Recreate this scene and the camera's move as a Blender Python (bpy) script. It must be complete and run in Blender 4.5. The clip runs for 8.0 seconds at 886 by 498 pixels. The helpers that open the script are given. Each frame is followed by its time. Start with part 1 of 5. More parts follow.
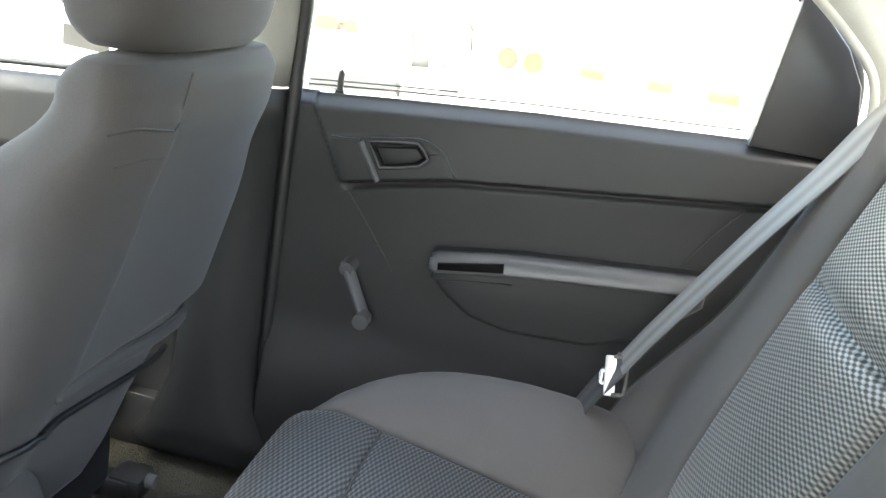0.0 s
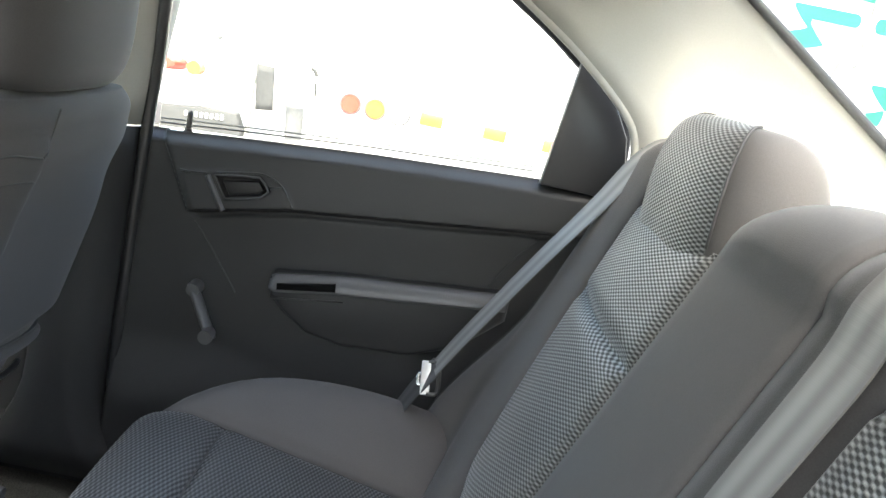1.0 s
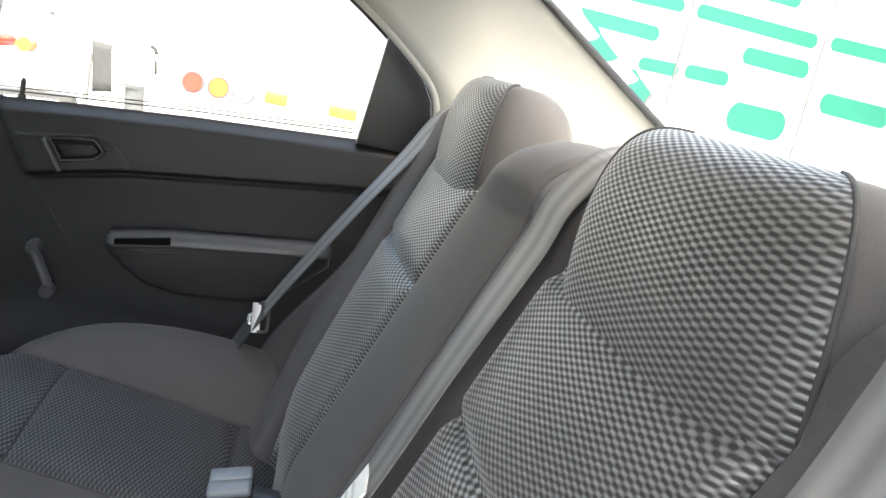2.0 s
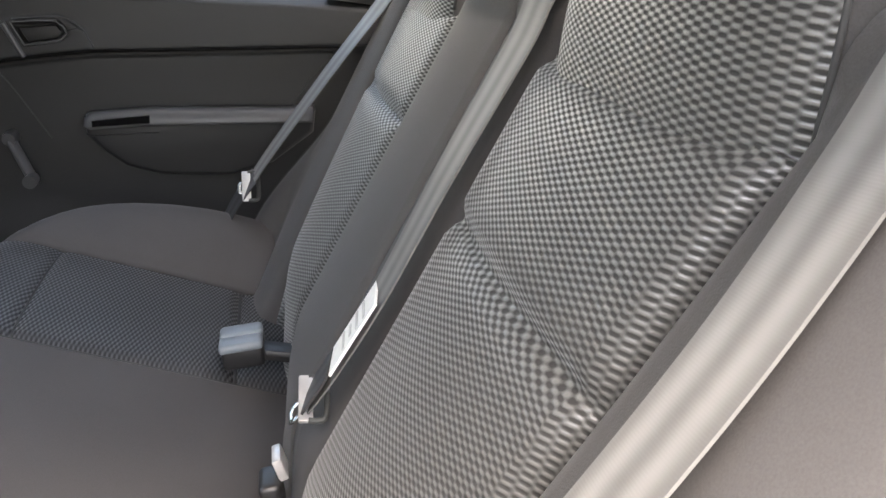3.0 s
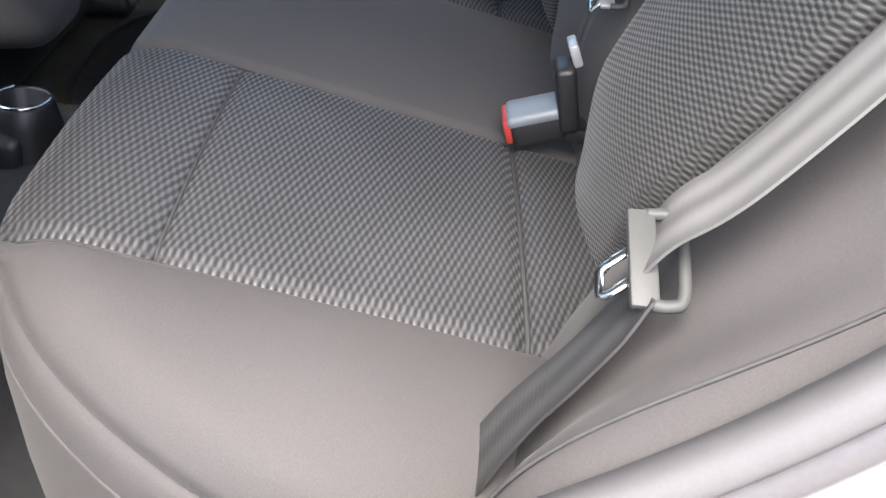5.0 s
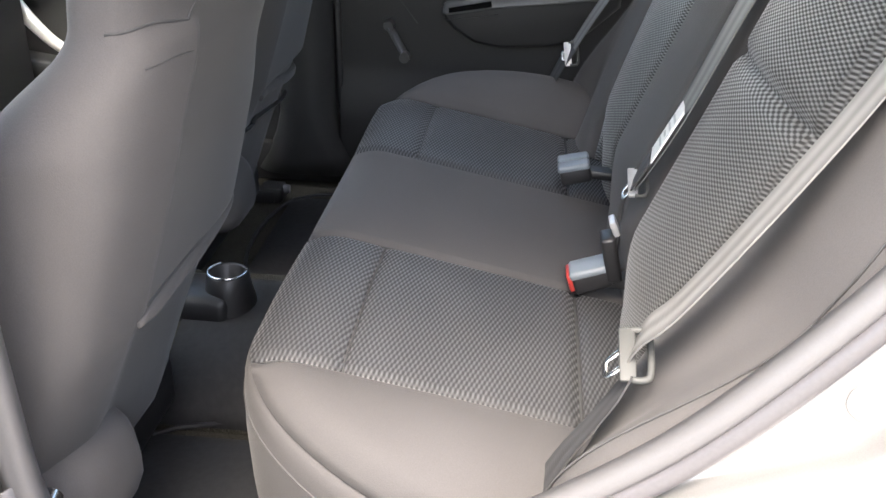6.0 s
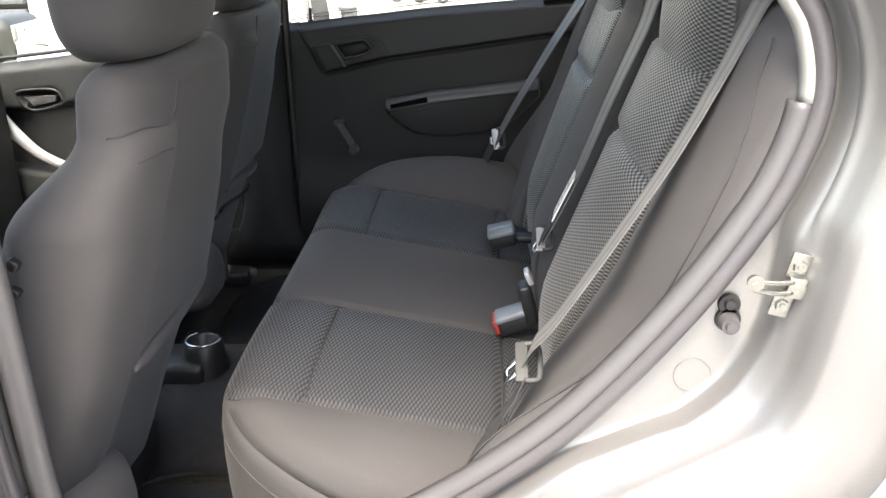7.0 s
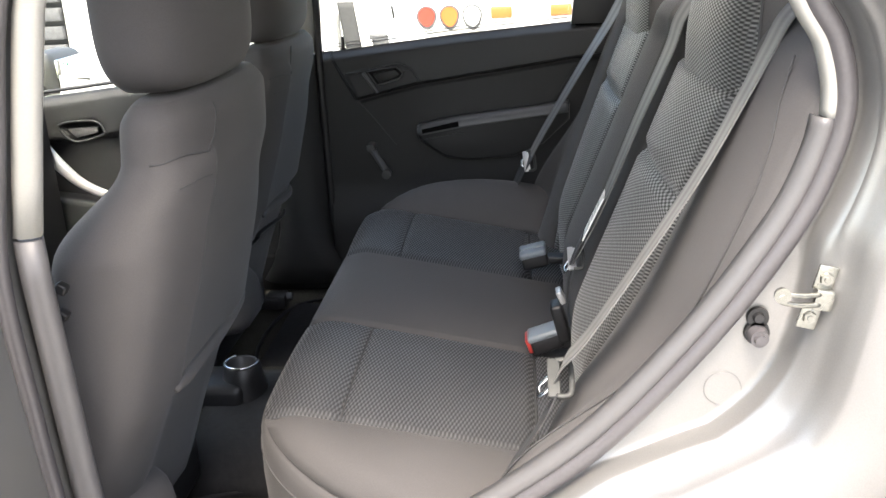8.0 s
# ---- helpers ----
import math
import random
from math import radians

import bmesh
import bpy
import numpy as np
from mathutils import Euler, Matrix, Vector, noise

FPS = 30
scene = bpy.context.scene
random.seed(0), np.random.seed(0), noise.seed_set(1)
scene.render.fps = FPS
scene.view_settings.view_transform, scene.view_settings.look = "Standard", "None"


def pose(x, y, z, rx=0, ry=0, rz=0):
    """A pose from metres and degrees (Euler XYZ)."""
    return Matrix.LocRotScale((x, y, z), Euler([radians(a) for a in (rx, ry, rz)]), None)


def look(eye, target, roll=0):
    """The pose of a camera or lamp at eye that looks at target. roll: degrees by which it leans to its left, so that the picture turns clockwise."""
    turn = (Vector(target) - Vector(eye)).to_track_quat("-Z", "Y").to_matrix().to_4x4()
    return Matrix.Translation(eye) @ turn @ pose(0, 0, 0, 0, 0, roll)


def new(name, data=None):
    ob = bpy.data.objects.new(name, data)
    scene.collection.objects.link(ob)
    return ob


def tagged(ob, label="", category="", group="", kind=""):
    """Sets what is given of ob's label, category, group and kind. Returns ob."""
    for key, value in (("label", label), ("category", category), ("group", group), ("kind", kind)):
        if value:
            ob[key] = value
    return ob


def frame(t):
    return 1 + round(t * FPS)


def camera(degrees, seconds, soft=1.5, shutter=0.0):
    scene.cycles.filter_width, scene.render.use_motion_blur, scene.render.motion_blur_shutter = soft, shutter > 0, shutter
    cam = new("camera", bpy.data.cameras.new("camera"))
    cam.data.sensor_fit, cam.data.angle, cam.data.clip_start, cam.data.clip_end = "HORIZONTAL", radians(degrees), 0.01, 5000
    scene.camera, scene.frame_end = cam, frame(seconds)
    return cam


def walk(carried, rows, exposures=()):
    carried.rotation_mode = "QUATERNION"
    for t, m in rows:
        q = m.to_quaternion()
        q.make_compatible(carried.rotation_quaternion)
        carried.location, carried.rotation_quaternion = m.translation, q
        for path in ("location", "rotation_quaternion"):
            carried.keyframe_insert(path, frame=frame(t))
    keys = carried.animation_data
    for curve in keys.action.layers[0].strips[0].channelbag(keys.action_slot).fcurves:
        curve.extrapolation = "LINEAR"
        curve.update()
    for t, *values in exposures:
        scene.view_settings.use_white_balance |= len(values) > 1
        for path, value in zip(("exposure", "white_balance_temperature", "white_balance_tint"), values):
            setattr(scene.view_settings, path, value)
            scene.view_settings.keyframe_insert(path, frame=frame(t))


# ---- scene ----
cam = camera(52.210, 8.0)
PATH = [
    (0, (-0.4376, 0.1838, 1.0909), (0.5093, 0.3116, 0.7959), 10.16),
    (0.1, (-0.4410, 0.1732, 1.0863), (0.5118, 0.2788, 0.8018), 10.87),
    (0.3, (-0.4662, 0.1680, 1.0886), (0.4987, 0.2069, 0.8287), 12.20),
    (0.5, (-0.5014, 0.1598, 1.0954), (0.4690, 0.1718, 0.8541), 12.36),
    (0.8, (-0.5592, 0.1526, 1.1092), (0.4140, 0.1337, 0.8800), 12.55),
    (1, (-0.6056, 0.1475, 1.1115), (0.3705, 0.1193, 0.8959), 12.68),
    (1.2, (-0.6555, 0.1375, 1.1170), (0.3223, 0.0916, 0.9128), 13.17),
    (1.5, (-0.7175, 0.1260, 1.1133), (0.2585, 0.0313, 0.9173), 14.23),
    (1.7, (-0.7522, 0.1112, 1.1149), (0.2192, -0.0347, 0.9279), 14.40),
    (2.8, (-0.7891, 0.0937, 1.0654), (0.1460, -0.1213, 0.7834), 8.84),
    (3, (-0.7789, 0.0949, 1.0466), (0.1470, -0.1185, 0.7348), 7.85),
    (3.2, (-0.7683, 0.0999, 1.0213), (0.1490, -0.1006, 0.6773), 6.87),
    (3.5, (-0.7783, 0.1134, 0.9971), (0.1189, -0.0779, 0.5991), 6.96),
    (3.8, (-0.7825, 0.1301, 0.9709), (0.0937, -0.0496, 0.5237), 6.98),
    (4, (-0.7855, 0.1401, 0.9527), (0.0810, -0.0257, 0.4819), 7.41),
    (4.2, (-0.7961, 0.1599, 0.9489), (0.0464, 0.0126, 0.4308), 8.11),
    (4.5, (-0.7913, 0.1708, 0.9184), (0.0279, 0.0739, 0.3531), 7.20),
    (4.7, (-0.7991, 0.1815, 0.9073), (0.0064, 0.1091, 0.3191), 7.15),
    (5.8, (-1.0870, 0.1878, 1.0785), (-0.2177, 0.2633, 0.5900), 3.62),
    (5.9, (-1.1039, 0.1816, 1.0832), (-0.2293, 0.2656, 0.6058), 2.16),
    (6, (-1.1438, 0.1714, 1.0975), (-0.2515, 0.2526, 0.6534), 1.23),
    (6.2, (-1.1998, 0.1551, 1.1170), (-0.2929, 0.2251, 0.7014), 0.32),
    (6.5, (-1.2704, 0.1359, 1.1336), (-0.3474, 0.1983, 0.7537), -0.63),
    (6.8, (-1.3207, 0.1176, 1.1362), (-0.3916, 0.1636, 0.7691), -1.67),
    (7, (-1.3462, 0.1132, 1.1402), (-0.4116, 0.1644, 0.7881), -1.26),
    (7.2, (-1.3579, 0.1100, 1.1422), (-0.4161, 0.1715, 0.8119), -1.12),
    (7.5, (-1.3668, 0.1107, 1.1446), (-0.4241, 0.1902, 0.8207), -1.93),
    (7.7, (-1.3685, 0.1119, 1.1429), (-0.4259, 0.1939, 0.8194), -2.20),
    (8, (-1.3676, 0.1100, 1.1420), (-0.4260, 0.1981, 0.8169), -2.80),
]
walk(cam, [(t, look(eye, target, roll)) for t, eye, target, roll in PATH],
     [(0, 4.84, 7080, 4), (0.5, 4.46, 7020, 4.5), (1.0, 4.12, 6900, 5), (1.5, 3.75, 6900, 6), (2.8, 3.94, 7300, 12), (3.5, 3.91, 7200, 12), (4.7, 3.57, 6480, 10), (6, 3.81, 6900, 10), (6.5, 3.67, 6950, 10), (7, 3.31, 6950, 9), (8, 3.29, 6950, 9)])

# ---- light and exposure ----
world = bpy.data.worlds.new("sky")
scene.world = world
world.use_nodes = True
wn = world.node_tree.nodes
sky = wn.new("ShaderNodeTexSky")
sky.sky_type = "NISHITA"
sky.sun_disc = False
sky.sun_elevation = radians(61)
sky.sun_rotation = radians(277)
sky.air_density, sky.dust_density, sky.ozone_density = 1.0, 4.0, 1.0
wn["Background"].inputs["Strength"].default_value = 0.112
world.node_tree.links.new(sky.outputs["Color"], wn["Background"].inputs["Color"])
sun_data = bpy.data.lights.new("sun", "SUN")
sun_data.energy, sun_data.angle, sun_data.color = 0.75, radians(30), (1.0, 0.97, 0.93)
sun = new("sun", sun_data)
sun.matrix_world = look((-4.6, 0.6, 8.4), (0, 0, 0))


# ---- materials ----
def nodes_of(name):
    m = bpy.data.materials.new(name)
    m.use_nodes = True
    return m, m.node_tree.nodes, m.node_tree.links, m.node_tree.nodes["Principled BSDF"]


def surface(name, color, rough=0.6, metal=0.0, grain=120.0, vary=0.12, bump=0.15, stain=4.0, coat=0.0, spec=0.5, dist=0.002, sheen=0.0):
    """A plain surface with grain, slow stains and fine relief."""
    m, n, l, b = nodes_of(name)
    tc = n.new("ShaderNodeTexCoord")
    fine, slow = n.new("ShaderNodeTexNoise"), n.new("ShaderNodeTexNoise")
    fine.inputs["Scale"].default_value, fine.inputs["Detail"].default_value = grain, 3
    slow.inputs["Scale"].default_value, slow.inputs["Detail"].default_value = stain, 5
    for t in (fine, slow):
        l.new(tc.outputs["Object"], t.inputs["Vector"])
    add = n.new("ShaderNodeMath")
    add.operation = "ADD"
    l.new(fine.outputs["Fac"], add.inputs[0]), l.new(slow.outputs["Fac"], add.inputs[1])
    ramp = n.new("ShaderNodeMapRange")
    ramp.inputs["From Min"].default_value, ramp.inputs["From Max"].default_value = 0.6, 1.4
    ramp.inputs["To Min"].default_value, ramp.inputs["To Max"].default_value = 1 - vary, 1 + vary
    l.new(add.outputs[0], ramp.inputs["Value"])
    mul = n.new("ShaderNodeVectorMath")
    mul.operation = "SCALE"
    mul.inputs[0].default_value = color
    l.new(ramp.outputs[0], mul.inputs["Scale"])
    l.new(mul.outputs[0], b.inputs["Base Color"])
    rr = n.new("ShaderNodeMapRange")
    rr.inputs["To Min"].default_value, rr.inputs["To Max"].default_value = rough * 0.88, min(1, rough * 1.12)
    l.new(slow.outputs["Fac"], rr.inputs["Value"])
    l.new(rr.outputs[0], b.inputs["Roughness"])
    b.inputs["Metallic"].default_value = metal
    b.inputs["Specular IOR Level"].default_value = spec
    b.inputs["Coat Weight"].default_value = coat
    b.inputs["Sheen Weight"].default_value, b.inputs["Sheen Roughness"].default_value = sheen, 0.35
    if bump:
        bp = n.new("ShaderNodeBump")
        bp.inputs["Strength"].default_value, bp.inputs["Distance"].default_value = bump, dist
        l.new(fine.outputs["Fac"], bp.inputs["Height"])
        l.new(bp.outputs[0], b.inputs["Normal"])
    return m


def woven(name, dark, light, row, wave, cross=0.85, bump=0.2, sheen=0.2, gloss=1.0):
    """A woven seat cloth: slanting rows of short glossy dashes on a dark ground, in metres of cloth."""
    m, n, l, b = nodes_of(name)
    uv = n.new("ShaderNodeUVMap")
    sep = n.new("ShaderNodeSeparateXYZ")
    l.new(uv.outputs[0], sep.inputs[0])

    def math_node(op, a, c):
        q = n.new("ShaderNodeMath")
        q.operation = op
        for k, v in enumerate((a, c)):
            if isinstance(v, float):
                q.inputs[k].default_value = v
            elif v is not None:
                l.new(v, q.inputs[k])
        return q.outputs[0]

    def remap(value, a, c, lo, hi):
        q = n.new("ShaderNodeMapRange")
        for key, v in (("From Min", a), ("From Max", c), ("To Min", lo), ("To Max", hi)):
            q.inputs[key].default_value = v
        l.new(value, q.inputs["Value"])
        return q.outputs[0]

    tc = n.new("ShaderNodeTexCoord")
    slow, fine = n.new("ShaderNodeTexNoise"), n.new("ShaderNodeTexNoise")
    slow.inputs["Scale"].default_value, slow.inputs["Detail"].default_value = 7, 4
    fine.inputs["Scale"].default_value, fine.inputs["Detail"].default_value = 700, 2
    for t in (slow, fine):
        l.new(tc.outputs["Object"], t.inputs["Vector"])
    across = math_node("MULTIPLY", sep.outputs[0], 2 * math.pi / wave)
    along = math_node("MULTIPLY", sep.outputs[1], 2 * math.pi / row)
    twill = math_node("SINE", math_node("SUBTRACT", across, along), None)
    counter = math_node("MULTIPLY", math_node("SINE", math_node("ADD", across, along), None), cross)
    high = math_node("ADD", twill, counter)
    high = math_node("ADD", high, math_node("MULTIPLY", math_node("SUBTRACT", fine.outputs["Fac"], 0.5), 0.9))
    tone = remap(high, -0.9, 1.3, 0.0, 1.0)
    mix = n.new("ShaderNodeMix")
    mix.data_type = "RGBA"
    mix.inputs[6].default_value, mix.inputs[7].default_value = (*dark, 1), (*light, 1)
    l.new(tone, mix.inputs[0])
    mul = n.new("ShaderNodeVectorMath")
    mul.operation = "SCALE"
    l.new(mix.outputs[2], mul.inputs[0]), l.new(remap(slow.outputs["Fac"], 0.3, 0.7, 0.88, 1.12), mul.inputs["Scale"])
    l.new(mul.outputs[0], b.inputs["Base Color"])
    l.new(remap(tone, 0.0, 1.0, 0.8, 0.36), b.inputs["Roughness"])
    l.new(remap(tone, 0.0, 1.0, 0.1, gloss), b.inputs["Specular IOR Level"])
    b.inputs["Sheen Weight"].default_value, b.inputs["Sheen Roughness"].default_value = sheen, 0.35
    bp = n.new("ShaderNodeBump")
    bp.inputs["Strength"].default_value, bp.inputs["Distance"].default_value = bump, 0.0012
    l.new(high, bp.inputs["Height"])
    l.new(bp.outputs[0], b.inputs["Normal"])
    return m


def webbing(name, color):
    """Belt webbing: fine cross weave and three lengthwise ribs, by the cloth's own metres."""
    m, n, l, b = nodes_of(name)
    uv = n.new("ShaderNodeUVMap")
    rib, weave = n.new("ShaderNodeTexWave"), n.new("ShaderNodeTexWave")
    rib.inputs["Scale"].default_value = 15
    weave.bands_direction = "Y"
    weave.inputs["Scale"].default_value = 240
    for t in (rib, weave):
        l.new(uv.outputs[0], t.inputs["Vector"])
    mix = n.new("ShaderNodeMath")
    mix.operation = "MULTIPLY_ADD"
    mix.inputs[1].default_value = 0.05
    l.new(weave.outputs["Fac"], mix.inputs[0]), l.new(rib.outputs["Fac"], mix.inputs[2])
    ramp = n.new("ShaderNodeMapRange")
    ramp.inputs["From Max"].default_value = 1.1
    ramp.inputs["To Min"].default_value, ramp.inputs["To Max"].default_value = 0.62, 1.08
    l.new(mix.outputs[0], ramp.inputs["Value"])
    mul = n.new("ShaderNodeVectorMath")
    mul.operation = "SCALE"
    mul.inputs[0].default_value = color
    l.new(ramp.outputs[0], mul.inputs["Scale"])
    l.new(mul.outputs[0], b.inputs["Base Color"])
    b.inputs["Roughness"].default_value = 0.6
    b.inputs["Specular IOR Level"].default_value = 0.45
    bp = n.new("ShaderNodeBump")
    bp.inputs["Strength"].default_value, bp.inputs["Distance"].default_value = 0.4, 0.0008
    l.new(mix.outputs[0], bp.inputs["Height"])
    l.new(bp.outputs[0], b.inputs["Normal"])
    return m


def glass(name, tint):
    m, n, l, b = nodes_of(name)
    b.inputs["Base Color"].default_value = (*tint, 1)
    b.inputs["Transmission Weight"].default_value = 1.0
    b.inputs["Roughness"].default_value = 0.0
    b.inputs["IOR"].default_value = 1.008
    return m


CLOTH = surface("plain_cloth", (0.0622, 0.0594, 0.0594), 0.92, grain=900, vary=0.14, bump=0.35, stain=6, spec=0.2, dist=0.0006, sheen=0.06)
INSERT = woven("patterned_cloth", (0.031, 0.0305, 0.0298), (0.1, 0.0985, 0.0955), 0.0046, 0.0128)
INSERT_CUSHION = woven("patterned_cushion_cloth", (0.026, 0.0262, 0.0275), (0.068, 0.0685, 0.0716), 0.005, -0.0142, 0.55, sheen=0.08, gloss=0.35)
THREAD = surface("seam_thread", (0.035, 0.035, 0.036), 0.8, bump=0)
PLASTIC = surface("dark_plastic", (0.0155, 0.0156, 0.0162), 0.55, grain=700, vary=0.14, bump=0.25, stain=5, spec=0.35, dist=0.0005)
PLASTIC_SOFT = surface("grey_plastic", (0.046, 0.046, 0.048), 0.5, grain=600, vary=0.1, bump=0.2, dist=0.0005)
TRIM_GREY = surface("grey_trim_plastic", (0.078, 0.0755, 0.077), 0.45, grain=600, vary=0.08, bump=0.15, dist=0.0005)
# door plastic made paler, standing in for light on the ledge
LEDGE = surface("lightened_ledge_plastic", (0.05, 0.05, 0.052), 0.46, grain=500, vary=0.1, bump=0.1, dist=0.0004)
# near-black without gloss, the painted shade of the pull slot
HOLLOW = surface("slot_shade_black", (0.004, 0.004, 0.0042), 0.95, bump=0, spec=0.05)
BLACK = surface("black_plastic", (0.012, 0.012, 0.013), 0.45, bump=0.05)
CREAM = surface("cream_trim", (0.27, 0.264, 0.243), 0.7, grain=500, vary=0.06, bump=0.12, dist=0.0005)
HEADLINER = surface("headliner_cloth", (0.26, 0.254, 0.234), 0.9, grain=800, vary=0.06, bump=0.2, dist=0.0006)
SHELF = surface("shelf_felt", (0.36, 0.36, 0.36), 0.9, grain=500, vary=0.1, bump=0.2, dist=0.0006)
RUBBER = surface("seal_rubber", (0.066, 0.062, 0.065), 0.36, grain=300, vary=0.12, bump=0.08)
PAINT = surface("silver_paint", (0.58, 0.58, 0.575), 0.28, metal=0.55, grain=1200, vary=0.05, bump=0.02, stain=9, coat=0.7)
# darker, less glossy silver for the door frame and open door shell
PAINT_DULL = surface("darker_silver_paint", (0.215, 0.211, 0.206), 0.34, metal=0.58, grain=900, vary=0.1, bump=0.01, stain=7, coat=0.3)
STEEL = surface("zinc_steel", (0.27, 0.27, 0.245), 0.27, metal=0.9, grain=300, vary=0.2, bump=0.1)
CHROME = surface("chrome", (0.55, 0.55, 0.55), 0.2, metal=1.0, grain=200, vary=0.05, bump=0)
TONGUE_GREY = surface("grey_tongue_plastic", (0.05, 0.0515, 0.05), 0.55, metal=0.0, spec=0.3, grain=400, vary=0.06, bump=0.05)
BUCKLE = surface("blue_grey_buckle", (0.15, 0.17, 0.19), 0.4, grain=500, vary=0.06, bump=0.1, dist=0.0004)
RED = surface("red_button", (0.3, 0.03, 0.025), 0.4, bump=0)
LABEL = surface("white_label", (0.75, 0.75, 0.72), 0.6, grain=200, vary=0.1, bump=0)
INK = surface("label_ink", (0.5, 0.5, 0.48), 0.7, bump=0)
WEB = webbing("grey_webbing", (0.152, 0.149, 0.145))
# the same webbing with shade put into its colour
WEB_SHADED = webbing("shaded_webbing", (0.05, 0.05, 0.052))
CARPET = surface("carpet", (0.05, 0.0465, 0.037), 1.0, grain=350, vary=0.4, bump=1.0, stain=12, spec=0.1, dist=0.004)
MAT = surface("rubber_mat", (0.0125, 0.0127, 0.0142), 0.75, grain=90, vary=0.5, bump=0.4, stain=9)
SILVER = surface("silver_plastic", (0.5, 0.5, 0.5), 0.35, metal=0.5, bump=0)
GLASS = glass("window_glass", (0.93, 0.97, 0.90))
MIRROR = surface("mirror_glass", (0.9, 0.9, 0.9), 0.02, metal=1.0, bump=0, vary=0)
YARD = surface("grey_yard_wall", (0.22, 0.215, 0.2), 0.9, grain=20, vary=0.15, bump=0.2, stain=0.8)
CONCRETE = surface("yard_concrete", (0.42, 0.41, 0.385), 0.9, grain=30, vary=0.2, bump=0.3, stain=0.6)
WHITE = surface("white_truck_paint", (0.78, 0.78, 0.77), 0.35, grain=60, vary=0.04, bump=0.02, stain=1.2)
WALL = surface("white_wall_paint", (0.8, 0.8, 0.78), 0.8, grain=30, vary=0.05, bump=0.1, stain=0.7)
TEAL = surface("teal_paint", (0.006, 0.12, 0.085), 0.5, grain=20, vary=0.12, bump=0.02, stain=1.5)
LAMP_RED = surface("red_lamp_lens", (0.45, 0.045, 0.03), 0.25, grain=150, vary=0.15, bump=0.2)
LAMP_AMBER = surface("amber_lamp_lens", (0.48, 0.12, 0.03), 0.25, grain=150, vary=0.15, bump=0.2)
TYRE = surface("tyre_rubber", (0.03, 0.03, 0.03), 0.85, grain=60, vary=0.2, bump=0.3)
RUBBER_DARK = surface("weathered_rubber", (0.045, 0.045, 0.047), 0.8, grain=40, vary=0.2, bump=0.2)
DARKSTEEL = surface("dark_chassis", (0.09, 0.09, 0.095), 0.7, grain=40, vary=0.3, bump=0.2)


# ---- building helpers ----
def link(name, verts, faces, mat, parent=None, label="", smooth=True, uv=None):
    me = bpy.data.meshes.new(name)
    me.from_pydata([tuple(map(float, v)) for v in verts], [], [tuple(map(int, f)) for f in faces])
    me.materials.append(mat)
    if smooth:
        me.polygons.foreach_set("use_smooth", [True] * len(me.polygons))
    if uv is not None:
        lay = me.uv_layers.new(name="UVMap")
        idx = np.zeros(len(me.loops), dtype=np.int32)
        me.loops.foreach_get("vertex_index", idx)
        lay.data.foreach_set("uv", np.asarray(uv, dtype=np.float32)[idx].ravel())
    me.update()
    ob = new(name, me)
    if parent is not None:
        ob.parent = parent
    if label:
        tagged(ob, label=label)
    return ob


def part(name, bm, mat, parent=None, label="", smooth=True):
    """One bmesh as one mesh object under a thing or a part."""
    me = bpy.data.meshes.new(name)
    bmesh.ops.recalc_face_normals(bm, faces=bm.faces)
    bm.to_mesh(me)
    bm.free()
    me.materials.append(mat)
    if smooth:
        me.polygons.foreach_set("use_smooth", [True] * len(me.polygons))
        me.set_sharp_from_angle(angle=radians(38))
    ob = new(name, me)
    if parent is not None:
        ob.parent = parent
    if label:
        tagged(ob, label=label)
    return ob


def thing(name, label, category, group="", at=(0, 0, 0), kind=""):
    ob = new(name)
    ob.empty_display_size = 0.05
    ob.location = at
    tagged(ob, label=label, category=category, group=group, kind=kind)
    bpy.context.view_layer.update()
    return ob


def box(bm, size, m=Matrix(), bevel=0.0, seg=2):
    """A bevelled box, its middle at the origin of m."""
    got = bmesh.ops.create_cube(bm, size=1.0)["verts"]
    for v in got:
        v.co = Vector(c * s for c, s in zip(v.co, size))
    if bevel:
        edges = list({e for v in got for e in v.link_edges})
        res = bmesh.ops.bevel(bm, geom=edges, offset=bevel, segments=seg, profile=0.5, affect="EDGES")
        got = list({v for f in res["faces"] for v in f.verts} | {v for v in got if v.is_valid})
    bmesh.ops.transform(bm, matrix=m, verts=got)
    return bm


def rod(bm, a, b, r0, r1=None, seg=16):
    """A cylinder or cone between two points."""
    a, b = Vector(a), Vector(b)
    d = b - a
    m = Matrix.Translation((a + b) / 2) @ d.to_track_quat("Z", "Y").to_matrix().to_4x4()
    bmesh.ops.create_cone(bm, cap_ends=True, segments=seg, radius1=r0, radius2=r0 if r1 is None else r1, depth=d.length, matrix=m)
    return bm


def smooth_line(pts, n, closed=False):
    """Catmull-Rom through the points, n steps in each span."""
    p = [Vector(q) for q in pts]
    out, k = [], len(p)
    for i in range(k if closed else k - 1):
        if closed:
            a, b, c, d = p[i - 1], p[i], p[(i + 1) % k], p[(i + 2) % k]
        else:
            a, b, c, d = p[max(i - 1, 0)], p[i], p[i + 1], p[min(i + 2, k - 1)]
        for j in range(n):
            t = j / n
            out.append(0.5 * (2 * b + (c - a) * t + (2 * a - 5 * b + 4 * c - d) * t * t + (3 * b - a - 3 * c + d) * t ** 3))
    if not closed:
        out.append(p[-1])
    return out


